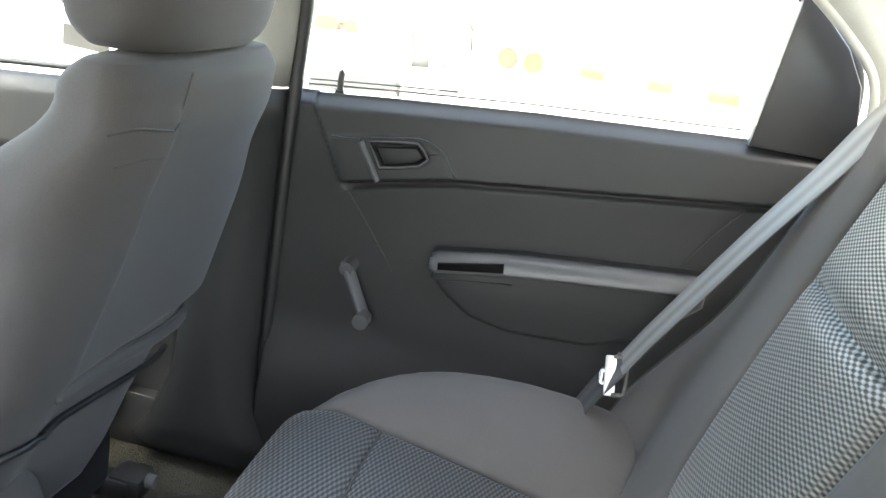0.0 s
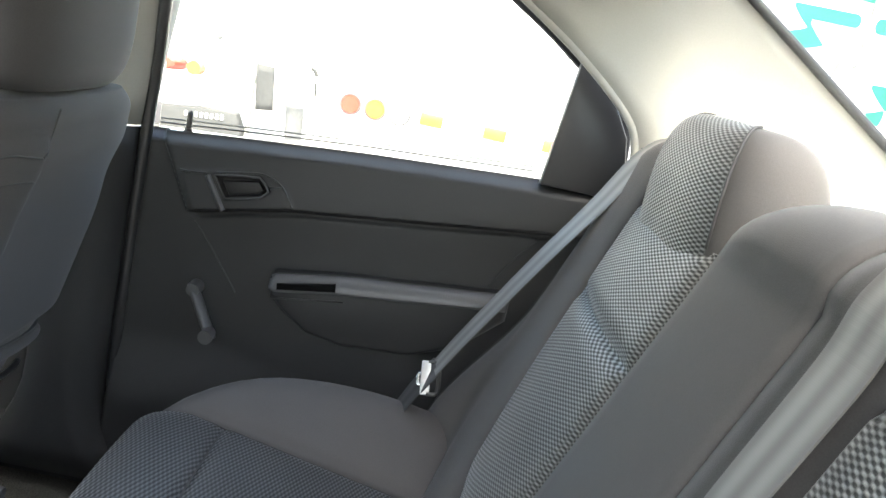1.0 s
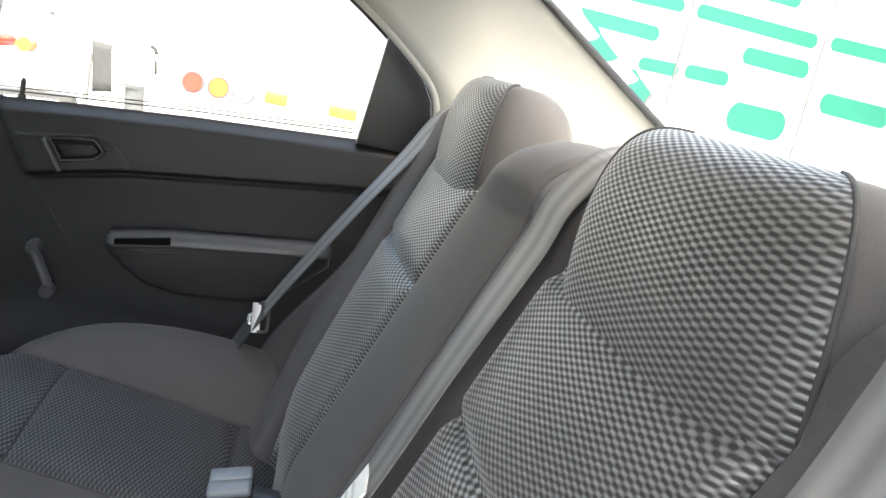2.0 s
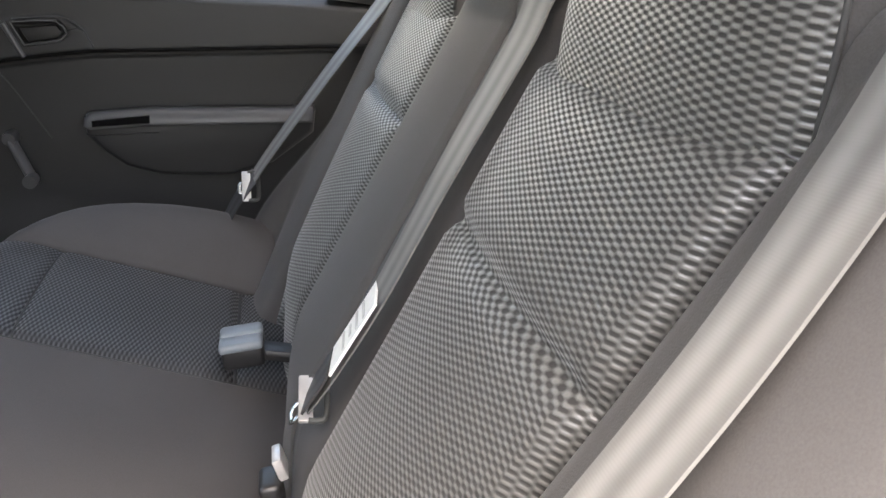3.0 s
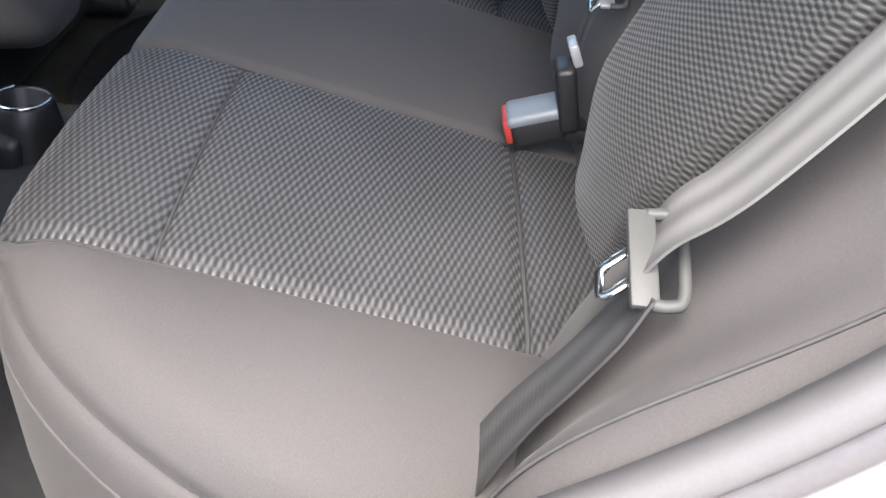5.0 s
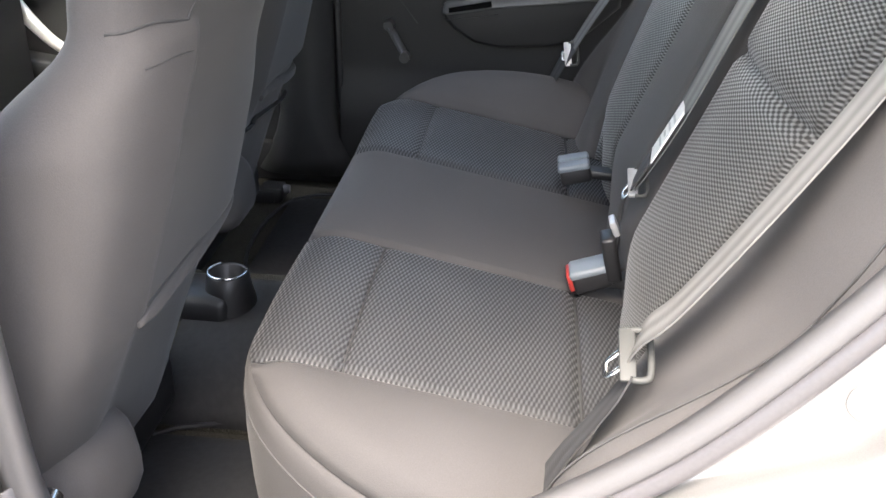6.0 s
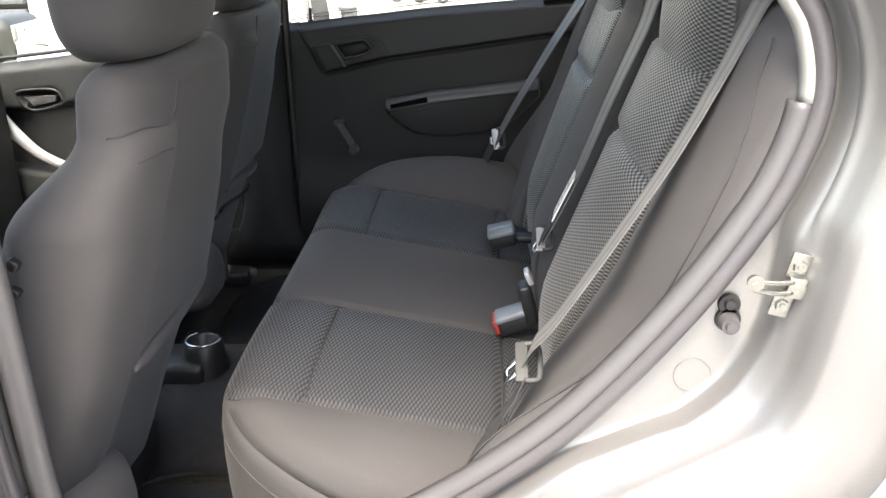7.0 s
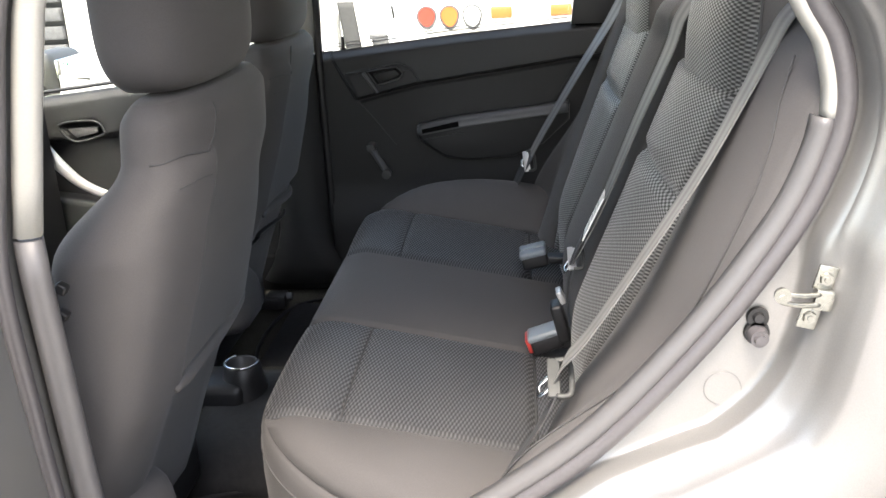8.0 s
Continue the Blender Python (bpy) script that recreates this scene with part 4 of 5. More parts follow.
rows = []
for t in np.linspace(0, 1, 60):
    rows.append([Vector((front_x(y, 0.36 + (lines(FSILL, y) - 0.36) * t), y, 0.36 + (lines(FSILL, y) - 0.36) * t)) - FD for y in np.linspace(1.74, 0.70, 90)])
sheet("panel", rows, PLASTIC, front_door, "dark grained moulded panel", thick=0.006)
tube("handle_rim", smooth_line([Vector((0.687, y, z)) - FD for y, z in FCAV], 4, True), 0.0032, PLASTIC, front_door, closed=True, seg=8)
bm = bmesh.new()
prism(bm, [(1.19, 0.752), (1.17, 0.73), (1.115, 0.741), (1.112, 0.755)], 0.705, 0.69, 0.003)
bmesh.ops.translate(bm, vec=-FD, verts=bm.verts)
part("release_lever", bm, PLASTIC_SOFT, front_door, "grey release lever")
pull = smooth_line([Vector(p) - FD for p in ((0.675, 1.30, 0.76), (0.655, 1.25, 0.73), (0.645, 1.20, 0.675), (0.648, 1.15, 0.625), (0.66, 1.08, 0.588), (0.68, 1.0, 0.57))], 6)
tube("pull_grip", pull, [0.021 - 0.00045 * i for i in range(len(pull))], SILVER, front_door, "silver curved pull grip", squash=0.6)
bm = bmesh.new()
prism(bm, [(1.28, 0.60), (1.28, 0.42), (0.78, 0.42), (0.78, 0.50), (0.95, 0.555), (1.1, 0.575)], 0.72, 0.65, 0.015, 3)
bmesh.ops.translate(bm, vec=-FD, verts=bm.verts)
part("door_pocket", bm, PLASTIC, front_door, "dark door pocket")
rows = [[Vector((glass_x(z) + 0.01, y, z)) - FD for z in np.linspace(lines(FSILL, y) - 0.02, 1.28 - 0.5 * max(0, y - 1.2), 8)] for y in np.linspace(1.6, 0.70, 12)]
pane = sheet("pane", rows, GLASS, front_door, "clear front side window", thick=0.004)
pane.visible_shadow = False
tube("sill_strip", [Vector((0.738, y, lines(FSILL, y) + 0.008)) - FD for y in np.linspace(1.7, 0.70, 12)], 0.005, BLACK, front_door, seg=6)
bm = bmesh.new()
prism(bm, [(0.69, 0.3), (0.69, 0.87), (1.74, 0.78), (1.74, 0.3)], 0.745, 0.80, 0.01)
bmesh.ops.translate(bm, vec=-FD, verts=bm.verts)
part("outer_skin", bm, PAINT, front_door, "silver painted outer skin")

wing = thing("wing_mirror", "grey wing mirror outside the front passenger window", "wing mirror", at=(0.86, 1.245, 0.855))
bm = bmesh.new()
box(bm, (0.2, 0.1, 0.13), pose(0.02, 0.05, 0.0), 0.04, 5)
part("housing", bm, PLASTIC_SOFT, wing, "dark grey housing")
bm = bmesh.new()
box(bm, (0.165, 0.006, 0.095), pose(0.02, -0.001, 0.0), 0.002)
part("mirror_glass", bm, MIRROR, wing)
bm = bmesh.new()
rod(bm, (-0.06, 0.05, -0.02), (-0.14, 0.05, -0.05), 0.025, 0.03, 12)
part("stalk", bm, BLACK, wing)


# ---- front seats ----
def loop_section(w, y0, y1, z, n=44, e=2.9):
    """A rounded-rectangle section of a seat back, from behind (y0) to its front (y1)."""
    cyy, h = (y0 + y1) / 2, (y1 - y0) / 2
    out = []
    for i in range(n):
        g = 2 * math.pi * i / n
        c, s = math.cos(g), math.sin(g)
        out.append(Vector((w * math.copysign(abs(c) ** (2 / e), c), cyy + h * math.copysign(abs(s) ** (2 / e), s), z)))
    return out


def shell(name, sections, mat, parent, label=""):
    k = len(sections[0])
    verts = [p for s in sections for p in s]
    faces = [(i * k + j, i * k + (j + 1) % k, (i + 1) * k + (j + 1) % k, (i + 1) * k + j) for i in range(len(sections) - 1) for j in range(k)]
    faces += [tuple(range(k - 1, -1, -1)), tuple((len(sections) - 1) * k + j for j in range(k))]
    return link(name, verts, faces, mat, parent, label)


def rear_y(z):
    return float(np.interp(z, [0.42, 0.5, 0.6, 0.68, 0.82, 0.91, 0.986, 1.05], [0.585, 0.562, 0.53, 0.502, 0.466, 0.446, 0.44, 0.45]))


def half_w(z):
    return float(np.interp(z, [0.42, 0.5, 0.7, 0.85, 0.895, 0.915, 0.935, 0.96, 1.0], [0.205, 0.211, 0.214, 0.213, 0.205, 0.196, 0.188, 0.186, 0.18]))


def shift_x(z):
    return 0.012 + 0.026 * ease((z - 0.85) / 0.09)


def seat_power(z):
    return 2 / (2.9 + 1.1 * ease((0.9 - z) / 0.12))


def seat_ring(z):
    """Angles round the section at height z, closest on the rear side."""
    k = seat_power(z)
    rear = [-math.acos(max(-1, min(1, math.copysign(abs(u) ** (1 / k), u)))) for u in np.linspace(-0.985, 0.985, 67)]
    first = -abs(math.sin(rear[0])) ** k
    side = [math.asin(math.copysign(abs(v) ** (1 / k), v)) for v in np.linspace(first, 0.85, 20)[1:]]
    return rear + side + [math.pi * t for t in (0.36, 0.44, 0.5, 0.56, 0.64)] + [math.pi - g for g in side[::-1]]


def seat_foot(x):
    """Height of the cover's lower edge, cut away towards the tunnel."""
    return float(np.interp(x, [-0.2, -0.13, -0.076, 0.0, 0.063, 0.121, 0.16, 0.21], [0.5, 0.492, 0.478, 0.454, 0.45, 0.474, 0.512, 0.56]))


def rear_bulge(x, z):
    """Soft relief of the rear panel: a ridge beside the flank and the fold above the hem."""
    d = x - float(np.interp(z, [0.5, 0.7, 0.85, 0.93], [-0.118, -0.112, -0.09, -0.062]))
    fade = ease((0.94 - z) / 0.05) * ease((z - 0.45) / 0.1)
    lobe = 0.007 * ease((0.942 - z) / 0.016) * ease((z - 0.6) / 0.2) * ease(0.5 - d / 0.014)
    below = -0.009 * ease((0.672 - z) / 0.006) * ease((x + 0.14) / 0.06)
    return 0.002 * fade * math.exp(-(d / 0.03) ** 2) + lobe + below


def seat_point(z, g, top=0.995):
    """A point of the front backrest at height z, at the angle g round its section."""
    t = max(0, (z - top + 0.025) / 0.025)
    thick = 0.15 - 0.055 * ease((z - 0.845) / 0.09)
    y0, y1 = rear_y(z) + 0.018 * t * t, rear_y(z) + thick - 0.02 * t * t
    w = half_w(z) * (1 - 0.07 * t * t)
    c, s = math.cos(g), math.sin(g)
    k = seat_power(z)
    x = w * math.copysign(abs(c) ** k, c) + shift_x(z)
    y = (y0 + y1) / 2 + (y1 - y0) / 2 * math.copysign(abs(s) ** k, s)
    if s < 0:
        y -= rear_bulge(x, z)
    low = seat_foot(x)
    zz = z if z > 0.66 else low + (z - 0.43) / 0.23 * (0.66 - low)
    return Vector((x, y, zz))


def rear_at(x, z, out=0.0):
    """The point of the rear face at the breadth x."""
    w, k = half_w(z), seat_power(z)
    u = max(-0.999, min(0.999, (x - shift_x(z)) / w))
    c = math.copysign(abs(u) ** (1 / k), u)
    p = seat_point(z, -math.acos(c))
    return Vector((p.x, p.y - out, z))


def front_seat(at, label, hem_z, top, tilt):
    seat = thing("front_seat", label, "car seat", "front seats", at)
    low = at[2]
    drop = Vector((0, 0, low))
    secs = []
    for z in list(np.linspace(0.43, top - 0.025, 90)) + [top - d for d in (0.019, 0.013, 0.008, 0.004, 0.001, 0.0)]:
        secs.append([seat_point(z, g, top) - drop for g in seat_ring(z)])
    shell("backrest", secs, CLOTH, seat, "plain dark grey cloth backrest")
    # rolled hem across the rear panel, and the stitched line over it
    hem = [rear_at(x, hem_z - tilt * ease((x + 0.13) / 0.32), 0.002) - drop for x in np.linspace(-0.128, 0.185, 36)]
    tube("hem", hem, [0.0035 + 0.006 * ease(i / 4) for i in range(36)], CLOTH, seat, "rolled lower hem", seg=10, squash=0.7, up=(0, 1, 0))
    tube("hem_seam", [p + Vector((0, -0.001, 0.0105)) for p in hem[2:]], 0.002, THREAD, seat, seg=6)
    if at[0] > 0:
        # black bar painting the shade where the lower flap meets the seat pan
        flap = [rear_at(x, hem_z - tilt * ease((x + 0.13) / 0.32) - 0.048, 0.001) - drop for x in np.linspace(-0.17, 0.18, 34)]
        tube("flap_gap_shade", flap, 0.004, BLACK, seat, "black bar for the shade in the gap under the flap", seg=8)
    # seams: down from the neck, then round the flank, a short one below, and the foot of the cover
    lines_of = [[(-0.045, 0.984), (-0.05, 0.966), (-0.058, 0.948), (-0.078, 0.936)], [(-0.078, 0.936), (-0.1, 0.939), (-0.125, 0.942), (-0.15, 0.938)],
                [(-0.085, 0.912), (-0.11, 0.914), (-0.145, 0.912)]]
    for line in lines_of:
        pts = smooth_line([(x, z + 0.8 * (top - 0.996), 0) for x, z in line], 6)
        tube("back_seam", [rear_at(q.x, q.y, 0.0) - drop for q in pts], 0.0013 if line[0][1] > 0.93 else 0.0008, THREAD, seat, seg=6)
    # padded side cover of the cushion below the outer flank, with its bright pivot cap
    bm = bmesh.new()
    box(bm, (0.15, 0.15, 0.12), pose(-0.13, 0.615, 0.49 - low, -8), 0.045, 5)
    part("side_cover", bm, CLOTH, seat, "rounded plain cloth side cover")
    bm = bmesh.new()
    rod(bm, (-0.2, 0.575, 0.53 - low), (-0.222, 0.57, 0.53 - low), 0.014, 0.011, 18)
    part("pivot_cap", bm, CHROME, seat, "bright round pivot cap")
    # headrest: rounded pad
    secs = []
    for t in np.linspace(-1, 1, 25):
        k = max(0.0, 1 - abs(t) ** 3.6) ** (1 / 3.6)
        secs.append([p + Vector((0.052, 0.0, 0)) for p in loop_section(0.05 + 0.113 * k, 0.508 - 0.062 * k - 0.002, 0.508 + 0.06 * k + 0.002, top + 0.096 + 0.1 * t - low, 40, 2.8)])
    shell("headrest", secs, CLOTH, seat, "plain dark grey cloth headrest")
    for x in (-0.02, 0.12):
        bm = bmesh.new()
        rod(bm, (x, 0.50, 0.95 - low), (x, 0.50, 1.01 - low), 0.006, seg=10)
        part("headrest_post", bm, CHROME, seat, "chrome post")
    if at[0] < 0:
        for y, z, r in ((0.562, 0.834, 0.0055), (0.566, 0.806, 0.0045)):
            bm = bmesh.new()
            box(bm, (0.012, 0.012, 2 * r), pose(-0.218, y, z - low, 30), r * 0.5, 3)
            part("recline_catch", bm, BLACK, seat, "black catch on the seat flank")
    # cushion, ahead of the backrest
    bm = bmesh.new()
    box(bm, (0.42, 0.34, 0.14), pose(0, 0.84, 0.455 - low, 6), 0.05, 4)
    part("cushion", bm, CLOTH, seat, "plain dark grey cloth cushion")
    # hinge cover and lever on both flanks, runners below
    for s in (-1, 1):
        bm = bmesh.new()
        box(bm, (0.02, 0.09, 0.12), pose(s * 0.198, 0.665, 0.47 - low, 20), 0.01, 3)
        part("hinge_cover", bm, PLASTIC, seat, "dark plastic hinge cover")
        bm = bmesh.new()
        rod(bm, (s * 0.205, 0.66, 0.45 - low), (s * 0.218, 0.66, 0.45 - low), 0.014, 0.012, 14)
        part("hinge_bolt", bm, STEEL, seat, "bright hinge bolt")
        bm = bmesh.new()
        box(bm, (0.035, 0.48, 0.03), pose(s * 0.2, 0.83, 0.35 - low), 0.006)
        part("runner", bm, BLACK, seat)
        bm = bmesh.new()
        box(bm, (0.05, 0.05, 0.035), pose(s * 0.21, 0.60, 0.352 - low), 0.008)
        part("runner_end", bm, BLACK, seat)
        bm = bmesh.new()
        rod(bm, (s * 0.21, 0.576, 0.36 - low), (s * 0.21, 0.564, 0.36 - low), 0.011, 0.009, 10)
        part("runner_bolt", bm, DARKSTEEL, seat, "dull runner bolt")
    bm = bmesh.new()
    box(bm, (0.4, 0.2, 0.1), pose(0, 0.72, 0.40 - low), 0.02, 2)
    part("seat_pan", bm, BLACK, seat)
    return seat


front_seat((-0.355, 0.0, 0.331), "dark grey cloth driver seat with headrest, seen from behind", 0.674, 0.996, 0.006)
front_seat((0.366, 0.09, 0.331), "dark grey cloth passenger seat with headrest, seen from behind", 0.66, 0.972, 0.032)

# ---- console end and cup holder between the front seats ----
cup = thing("cup_holder", "black plastic cup holder with a bright rim on the tunnel", "cup holder", at=(-0.03, 0.583, 0.437))
verts, faces, k = [], [], 28
prof_c = [(0.052, -0.02), (0.048, 0.012), (0.042, 0.034), (0.038, 0.055), (0.034, 0.058), (0.031, 0.055), (0.030, 0.01), (0.0, 0.008)]
for r, z in [(0.8 * p, q - 0.008) for p, q in prof_c]:
    verts += [(r * math.cos(2 * math.pi * j / k), r * math.sin(2 * math.pi * j / k), z) for j in range(k)]
for i in range(len(prof_c) - 1):
    faces += [(i * k + j, i * k + (j + 1) % k, (i + 1) * k + (j + 1) % k, (i + 1) * k + j) for j in range(k)]
link("cup", verts, faces, BLACK, cup)
tube("rim", [(0.0275 * math.cos(a), 0.0275 * math.sin(a), 0.05) for a in np.linspace(0.6, 5.0, 25)], 0.0022, CHROME, cup, "bright worn rim", seg=8, up=(0, 0, 1))
bm = bmesh.new()
box(bm, (0.09, 0.12, 0.05), pose(0, 0.05, 0.0), 0.015, 3)
part("base", bm, BLACK, cup)
console = thing("centre_console", "black plastic console between the front seats", "console", at=(0, 0.95, 0.42))
bm = bmesh.new()
box(bm, (0.16, 0.55, 0.12), pose(0, 0, 0.05), 0.03, 3)
part("body", bm, BLACK, console)


# ---- belts ----
def tongue(parent, at, along, across, blade, size=1.0, reach=1.0, mat=TONGUE_GREY):
    """A belt tongue: a grey bar with an open loop along, and a chrome latch frame hanging along blade."""
    a, c = Vector(along).normalized(), Vector(across).normalized()
    a = (a - c * a.dot(c)).normalized()
    n = c.cross(a)
    m = Matrix.Translation(at) @ Matrix((c, a, n)).transposed().to_4x4()
    s = size
    bm = bmesh.new()
    box(bm, (0.060 * s, 0.016 * s, 0.006 * s), m, 0.002 * s, 2)
    bar = part("tongue", bm, mat, parent, "grey plastic belt tongue")
    pts = [(-0.0275, 0.003, 0), (-0.028, 0.014, 0), (-0.023, 0.021, 0), (0.0, 0.0225, 0), (0.023, 0.021, 0), (0.028, 0.014, 0), (0.0275, 0.003, 0)]
    tube("loop", smooth_line([m @ Vector([v * s for v in p]) for p in pts], 4), 0.0038 * s, TONGUE_GREY, bar, seg=8)
    b = Vector(blade).normalized()
    o = Vector(at) + b * 0.006 * s
    pts = [(-0.0092, 0.0), (-0.0092, 0.018), (-0.007, 0.022), (0.007, 0.022), (0.0092, 0.018), (0.0092, 0.0)]
    tube("blade", [o + c * p * s + b * q * s * reach for p, q in pts], 0.0033 * s, CHROME, bar, "chrome latch blade", seg=8, squash=0.45, up=c.cross(b))
    return bar


belt = thing("seat_belt", "pale grey webbing belt hanging before the near rear backrest", "seat belt", "rear seat belts")
ribbon("webbing", [(-0.508, -0.22, 1.085), (-0.513, -0.165, 1.09), (-0.52, -0.13, 1.066), (-0.525, -0.112, 1.035), (-0.53, -0.094, 1.0), (-0.536, -0.057, 0.93), (-0.542, -0.007, 0.85), (-0.542, 0.046, 0.767), (-0.534, 0.068, 0.7355), (-0.529, 0.0755, 0.7175)],
       [(1, 0.1, 0), (1, -0.1, 0.0), (1, -0.25, 0.0)], 0.046, WEB, belt, "grey ribbed webbing")
tongue(belt, (-0.5425, 0.0815, 0.717), (0.0, -1, 0.05), (0.85, 0.0, 0.42), (0, 0.7, -0.7), 0.8)
# strap below the tongue, coloured darker for the shade it hangs in
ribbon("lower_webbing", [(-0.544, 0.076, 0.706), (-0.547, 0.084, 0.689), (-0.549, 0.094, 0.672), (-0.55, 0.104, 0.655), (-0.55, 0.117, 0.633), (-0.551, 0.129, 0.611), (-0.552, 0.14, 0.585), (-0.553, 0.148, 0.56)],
       [(1, -0.25, 0.0), (0.97, -0.2, -0.05), (0.97, 0.1, -0.1)], 0.046, WEB_SHADED, belt, "grey lower strap with its shade put into the colour")

belt = thing("seat_belt", "grey webbing belt with white label for the middle seat", "seat belt", "rear seat belts")
ribbon("webbing", [(-0.145, -0.28, 1.055), (-0.146, -0.2, 1.078), (-0.147, -0.135, 1.073), (-0.148, -0.1, 1.035), (-0.15, -0.084, 0.99), (-0.154, -0.045, 0.9), (-0.158, -0.005, 0.80), (-0.152, 0.022, 0.737), (-0.144, 0.036, 0.705)],
       [(1, 0.15, 0.06), (1, 0.15, 0.06), (1, 0.02, 0.03), (1, -0.12, 0)], 0.046, WEB, belt, "grey ribbed webbing")
LAB = [Vector((-0.158, -0.0025, 0.80)), Vector((-0.1555, 0.011, 0.77)), Vector((-0.152, 0.0245, 0.739))]
lab = ribbon("label", LAB, [(1, -0.13, 0)], 0.046, LABEL, belt, "white sewn care label", thick=0.002)
for t in (0.25, 0.4, 0.55, 0.7):
    q = LAB[0].lerp(LAB[2], t) + NB * 0.0016
    ribbon("ink_bar", [q - Vector((0, -0.0006, 0.0014)), q + Vector((0, -0.0006, 0.0014))], [(1, -0.13, 0)], 0.034 - 0.012 * (t == 0.55), INK, lab, thick=0.0006, smooth=False)
# dark strip laid over the webbing, painting the shade between label and tongue
ribbon("shaded_end", [(-0.1515, 0.0262, 0.7365), (-0.148, 0.033, 0.72), (-0.1435, 0.0405, 0.7035)], [(1, -0.13, 0)], 0.044, WEB_SHADED, belt, "webbing end darkened for the shade above the tongue", thick=0.002)
# bar in SILVER instead of TONGUE_GREY: its reflected light put into the colour
tongue(belt, (-0.142, 0.041, 0.701), (0.0, -1, 0.1), (0.85, 0.0, 0.45), (0, 0.5, -0.85), 0.72, 1.0, SILVER)
# latch piece and black anchor below it
bm = bmesh.new()
box(bm, (0.026, 0.008, 0.02), pose(-0.146, 0.057, 0.646, -25), 0.002, 2)
part("latch", bm, SILVER, belt, "small silver latch piece")
bm = bmesh.new()
box(bm, (0.034, 0.018, 0.06), pose(-0.153, 0.058, 0.609, -14), 0.005, 3)
part("anchor_latch", bm, BLACK, belt, "black anchor latch")

belt = thing("seat_belt", "pale grey webbing belt hanging before the far rear backrest", "seat belt", "rear seat belts")
ribbon("webbing", [(0.55, -0.2, 1.04), (0.553, -0.15, 1.052), (0.555, -0.113, 1.028), (0.555, -0.07, 0.957), (0.555, -0.018, 0.875), (0.555, 0.027, 0.8), (0.555, 0.066, 0.734), (0.553, 0.09, 0.69)],
       [(0.87, 0.43, 0.25), (0.97, 0.18, 0.1), (0.985, 0.12, 0.06)], 0.046, WEB, belt, "grey ribbed webbing")
# same grey tongue, coloured brighter for the door opening it reflects
tongue(belt, (0.55, 0.099, 0.677), (0.0, -1, 0.0), (0.6, 0.1, 0.75), (0, 0.9, -0.4), 0.8, 0.35, SILVER)
# far strap below its tongue, shade painted by the darker webbing
ribbon("lower_webbing", [(0.553, 0.088, 0.694), (0.556, 0.105, 0.665), (0.563, 0.125, 0.62), (0.575, 0.14, 0.575), (0.58, 0.148, 0.545)], [(0.96, 0.22, 0.14), (0.97, 0.1, 0.1)], 0.046, WEB_SHADED, belt, "grey lower strap with its shade put into the colour")


def buckle(at, label, heads, red, pitch):
    b = thing("belt_buckle", label, "belt buckle", "belt buckles", at)
    for k in range(heads):
        dx = (k - (heads - 1) / 2) * 0.03
        w = 0.028 if heads > 1 else 0.039
        bm = bmesh.new()
        box(bm, (w - 0.001, 0.047, 0.026), pose(0, 0, 0, pitch) @ pose(dx, 0, -0.004), 0.005, 3)
        body = part("body", bm, BLACK, b, "black lower half of the buckle")
        bm = bmesh.new()
        box(bm, (w, 0.049, 0.012), pose(0, 0, 0, pitch) @ pose(dx, 0.001, 0.0085), 0.005, 3)
        part("cover", bm, BUCKLE, body, "blue-grey buckle cover")
        if red:
            bm = bmesh.new()
            box(bm, (w - 0.006, 0.007, 0.024), pose(0, 0, 0, pitch) @ pose(dx, 0.0255, 0.0), 0.0025, 2)
            part("button", bm, RED, body, "red release button")
    bm = bmesh.new()
    box(bm, (0.03, 0.08, 0.014), pose(0, -0.06, -0.008, 4), 0.004, 2)
    part("stalk", bm, BLACK, b)
    return b


buckle((-0.147, 0.079, 0.581), "blue-grey belt buckle with red button on the near seat", 1, True, -19)
buckle((0.178, 0.09, 0.594), "double blue-grey belt buckle on the far seat", 2, False, -13)

# ---- yard outside ----
def wheel(parent, x, y, r, w, z):
    bm = bmesh.new()
    rod(bm, (x - w / 2, y, z), (x + w / 2, y, z), r, seg=32)
    t = part("tyre", bm, TYRE, parent, "black tyre")
    bm = bmesh.new()
    rod(bm, (x - w / 2 - 0.01, y, z), (x - w / 2 + 0.05, y, z), r * 0.55, r * 0.5, 24)
    part("rim", bm, WHITE, t, "pale steel rim")
    return t


trailer = thing("trailer", "white trailer side with red and amber lamps in the yard", "trailer", at=(5.7, 0, 0))
bm = bmesh.new()
box(bm, (0.12, 2.1, 0.2), pose(0.08, -0.13, 0.6), 0.01)
part("side_beam", bm, WHITE, trailer, "white lamp beam")
bm = bmesh.new()
box(bm, (2.2, 2.0, 1.65), pose(1.25, -0.15, 0.9), 0.02)
part("box_body", bm, WHITE, trailer, "white box body")
for y in (0.55, 0.05, -0.6):
    bm = bmesh.new()
    box(bm, (0.03, 0.025, 0.9), pose(0.14, y, 1.25), 0.005)
    part("post", bm, PAINT_DULL, trailer)
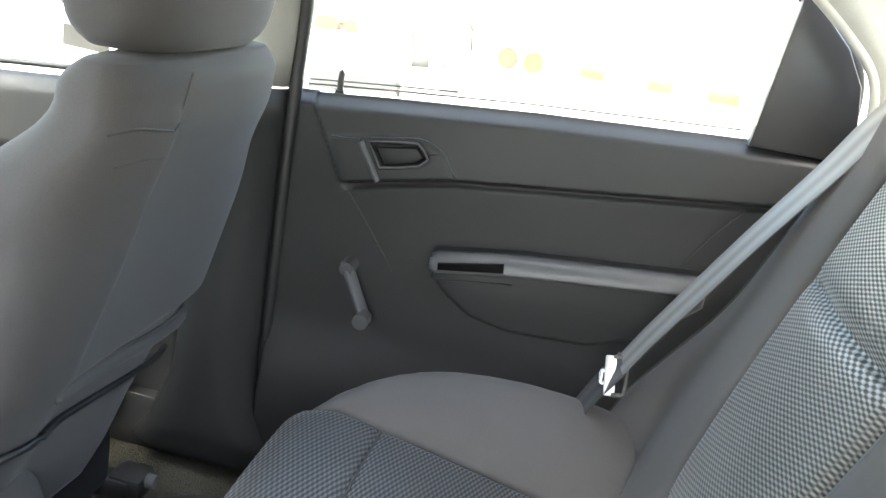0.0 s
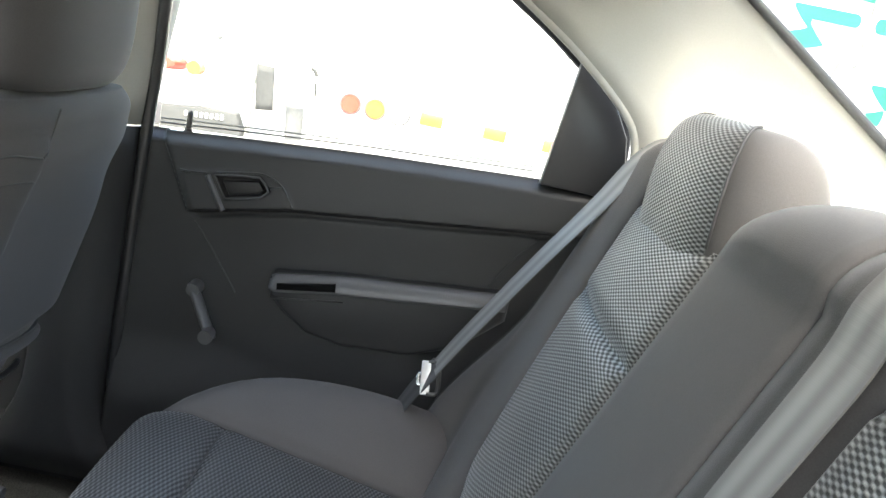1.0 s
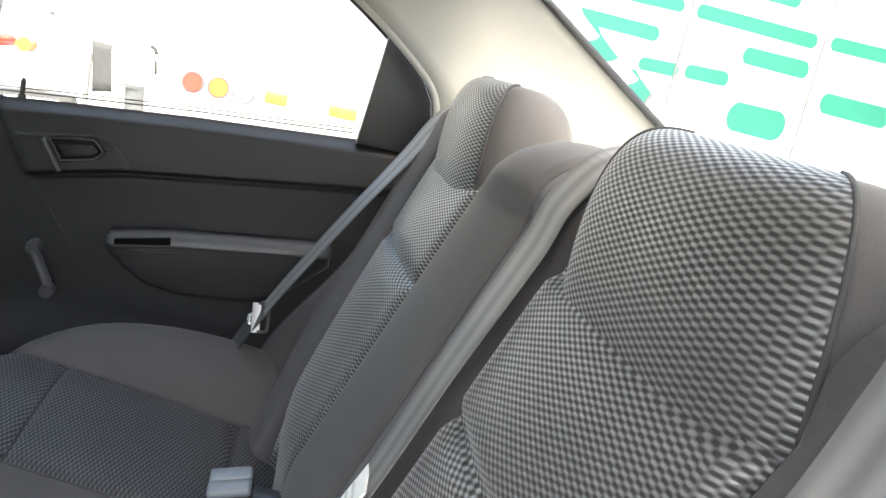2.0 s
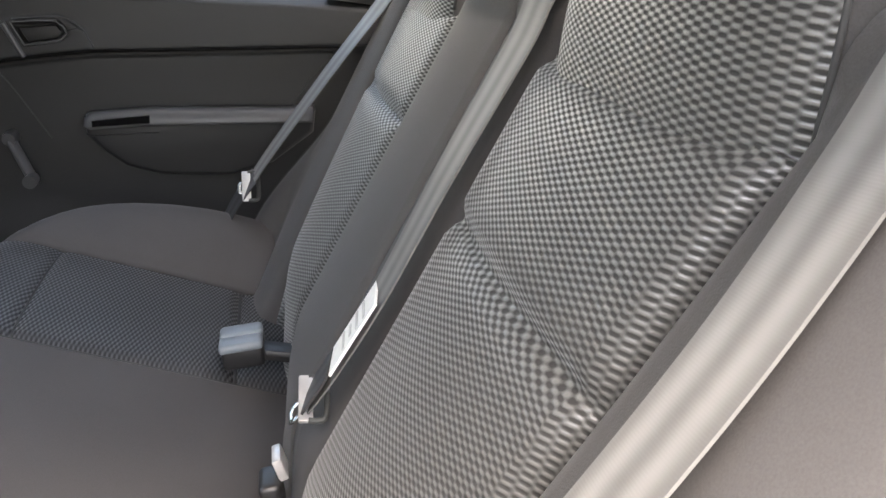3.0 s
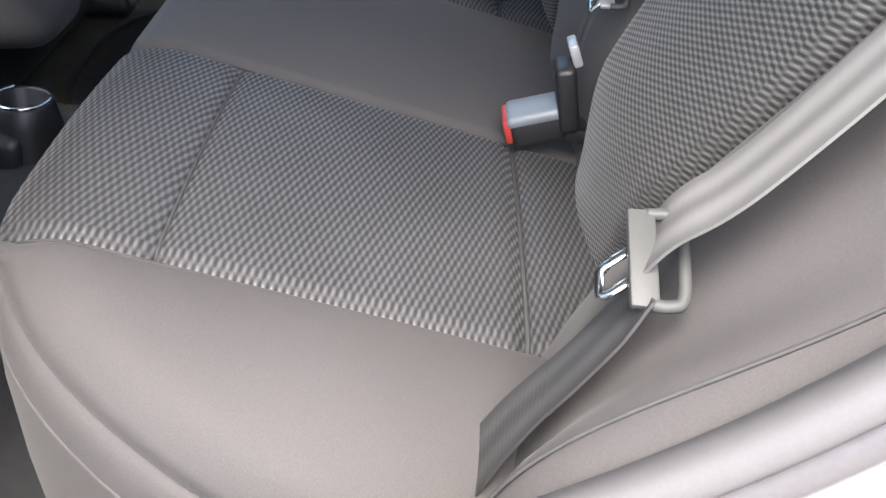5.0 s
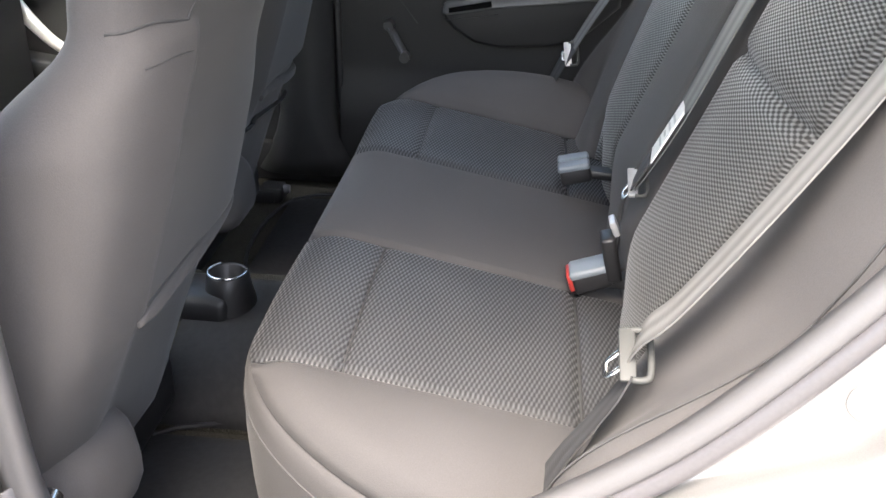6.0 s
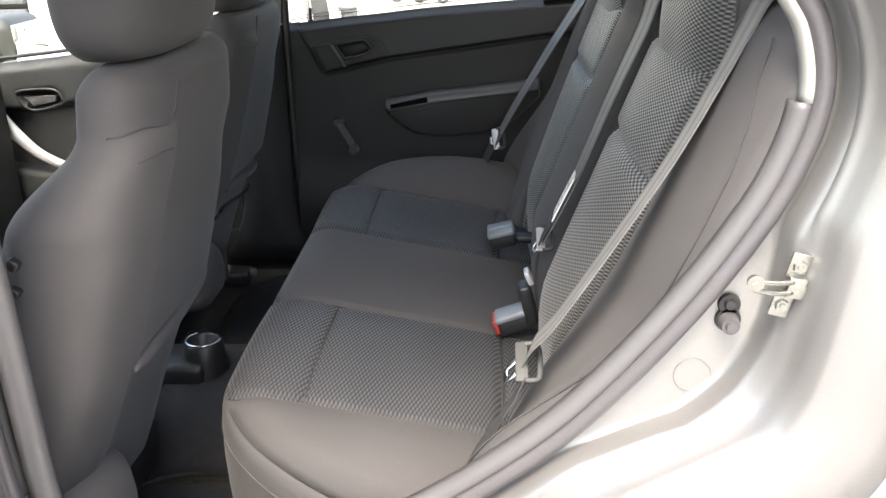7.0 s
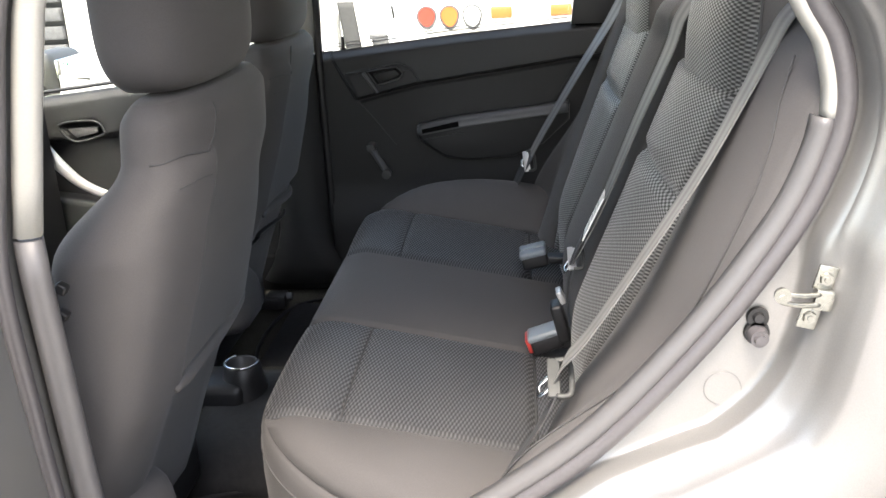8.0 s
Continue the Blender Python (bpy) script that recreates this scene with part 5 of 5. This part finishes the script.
for y, mt, lab in ((0.81, LAMP_RED, "round red lamp"), (0.635, LAMP_AMBER, "round amber lamp"), (0.462, WHITE, "round clear lamp")):
    bm = bmesh.new()
    rod(bm, (0.02, y, 0.582), (-0.015, y, 0.582), 0.07, 0.062, 24)
    rim_ob = part("lamp", bm, mt, trailer, lab)
    tube("lamp_rim", [(-0.004, y + 0.07 * math.cos(a), 0.582 + 0.07 * math.sin(a)) for a in np.linspace(0, 2 * math.pi, 25)[:-1]], 0.008, DARKSTEEL, rim_ob, closed=True, seg=6)
for y in (0.24, -0.21, -0.6, -1.0):
    bm = bmesh.new()
    box(bm, (0.04, 0.16, 0.085), pose(0.01, y, 0.59), 0.01, 2)
    part("lamp", bm, LAMP_AMBER, trailer, "oblong amber lamp")
bm = bmesh.new()
box(bm, (0.4, 1.6, 0.12), pose(0.9, -0.15, 0.04), 0.01)
part("landing_foot", bm, DARKSTEEL, trailer)

truck = thing("truck", "white truck cab standing in the yard", "truck", at=(5.9, 2.2, 0))
bm = bmesh.new()
box(bm, (2.0, 1.5, 1.2), pose(1.1, 0.2, 1.15), 0.08, 3)
part("cab", bm, WHITE, truck, "white painted cab")
bm = bmesh.new()
box(bm, (0.4, 2.6, 0.12), pose(0.5, -0.3, 0.36), 0.02)
part("chassis", bm, WHITE, truck)
# mud flap on its pale bracket
rows = []
for w in np.linspace(0, 1, 7):
    rows.append([Vector((0.03 * math.sin(w * 1.6), -0.667 - 0.123 * w - 0.040 * v, 0.703 - 0.005 * w - 0.325 * v + 0.02 * w * v)) for v in np.linspace(0, 1, 7)])
sheet("mud_flap", rows, RUBBER_DARK, truck, "dark grey rubber mud flap", thick=0.012)
tube("flap_bracket", smooth_line([(0.0, -0.662, 0.62), (-0.005, -0.668, 0.45), (0.0, -0.675, 0.18)], 5), 0.018, PAINT_DULL, truck, "pale steel bracket", seg=8)
# air tank with a flanged top under a white mudguard
bm = bmesh.new()
rod(bm, (-0.05, -1.015, 0.28), (-0.05, -0.995, 0.455), 0.062, 0.066, 20)
rod(bm, (-0.05, -0.985, 0.45), (-0.05, -0.985, 0.468), 0.075, 0.075, 20)
part("air_tank", bm, DARKSTEEL, truck, "grey air tank")
bm = bmesh.new()
prism(bm, [(-0.98 + 0.13 * math.cos(a), 0.62 + 0.15 * math.sin(a)) for a in np.linspace(0, 2 * math.pi, 29)[:-1]], 0.02, 0.2, 0.01, 2)
part("mudguard", bm, WHITE, truck, "round white mudguard end")
tube("guard_stay", smooth_line([(-0.01, -1.055, 0.75), (-0.02, -1.085, 0.735), (-0.02, -1.103, 0.70)], 4), 0.014, TYRE, truck, "dark stay beside the mudguard", seg=8)
tube("guard_stay", smooth_line([(-0.01, -1.1, 0.655), (-0.02, -1.107, 0.62), (-0.01, -1.113, 0.565)], 4), 0.009, TYRE, truck, "dark stay beside the mudguard", seg=8)
# dark side guard with a row of pale rivets
bm = bmesh.new()
prism(bm, [(0.35, 0.22), (0.35, 0.275), (-0.07, 0.275), (-0.30, 0.312), (-0.58, 0.325), (-0.63, 0.25), (-0.63, 0.15), (0.35, 0.12)], 0.0, 0.12, 0.006, 2)
guard = part("side_guard", bm, RUBBER_DARK, truck, "dark grey side guard")
for k in range(8):
    bm = bmesh.new()
    box(bm, (0.008, 0.02, 0.026), pose(-0.003, -0.225 - 0.037 * k, 0.267 + 0.0035 * k), 0.003)
    part("rivet", bm, WHITE, guard, "pale rivet")
bm = bmesh.new()
rod(bm, (0.1, -0.36, 0.82), (-0.01, -0.36, 0.82), 0.016, 0.014, 14)
part("marker", bm, DARKSTEEL, truck, "small dark marker")
for y, mt in ((-0.099, LAMP_RED), (-0.231, LAMP_AMBER)):
    bm = bmesh.new()
    rod(bm, (0.12, y, 0.575), (-0.01, y, 0.575), 0.055, 0.05, 20)
    part("lamp", bm, mt, truck, "round lamp")

lorry = thing("lorry", "white lorry with a dark slatted grille", "truck", at=(5.6, 4.0, 0))
wheel(lorry, 0.3, -0.7, 0.4, 0.3, 0.4)
bm = bmesh.new()
box(bm, (2.0, 0.6, 2.4), pose(1.0, -0.66, 1.3), 0.05, 3)
part("cab", bm, WHITE, lorry, "white painted cab side")
for z in np.arange(0.3, 1.2, 0.14):
    bm = bmesh.new()
    box(bm, (0.06, 0.36, 0.1), pose(0.0, -0.18, z), 0.01)
    part("slat", bm, DARKSTEEL, lorry, "dark slat")
bm = bmesh.new()
box(bm, (0.1, 0.36, 2.2), pose(0.08, -0.18, 1.2), 0.01)
part("grille_back", bm, BLACK, lorry)

# ---- white building with teal lettering bars, seen through the rear window ----
shop = thing("building", "white building wall with teal painted bars behind the yard", "building", at=(11.0, -5, 0))
bm = bmesh.new()
box(bm, (0.3, 24, 3.4), pose(0.16, 2.5, 1.7), 0.02)
part("wall", bm, WALL, shop, "white painted wall")
BARS = ((-3.4, -4.62, 2.47, 0.17), (-4.8, -6.6, 2.47, 0.2), (-3.2, -4.38, 2.06, 0.2), (-4.2, -4.77, 1.66, 0.18), (-4.86, -5.5, 1.7, 0.2), (-5.6, -6.6, 2.06, 0.24),
        (-4.28, -4.75, 2.8, 0.14), (-4.8, -6.2, 2.9, 0.18), (-5.62, -6.5, 1.25, 0.42), (-6.9, -8.0, 1.7, 0.3), (-6.8, -8.2, 2.5, 0.2), (-2.2, -3.0, 2.9, 0.16))
for a, b, z, h in BARS:
    bm = bmesh.new()
    w, r = abs(a - b) / 2, h / 2
    ends = [((w - r * 0.8) * (1 if c < 0.5 or c > 1.5 else -1) + r * 0.8 * math.cos(math.pi * c), r * math.sin(math.pi * c)) for c in np.arange(0.0, 2.0, 0.1)]
    prism(bm, [((a + b) / 2 + 5 + p, z + q + 0.012 * math.sin(9 * p + 5 * z)) for p, q in ends], 0.014, -0.006, 0.002, 1)
    part("painted_bar", bm, TEAL, shop, "teal painted bar")
for y in (-4.72, -6.7):
    bm = bmesh.new()
    box(bm, (0.03, 0.03, 3.4), pose(0.0, y + 5, 1.7), 0.006)
    part("downpipe", bm, DARKSTEEL, shop, "thin grey pipe")
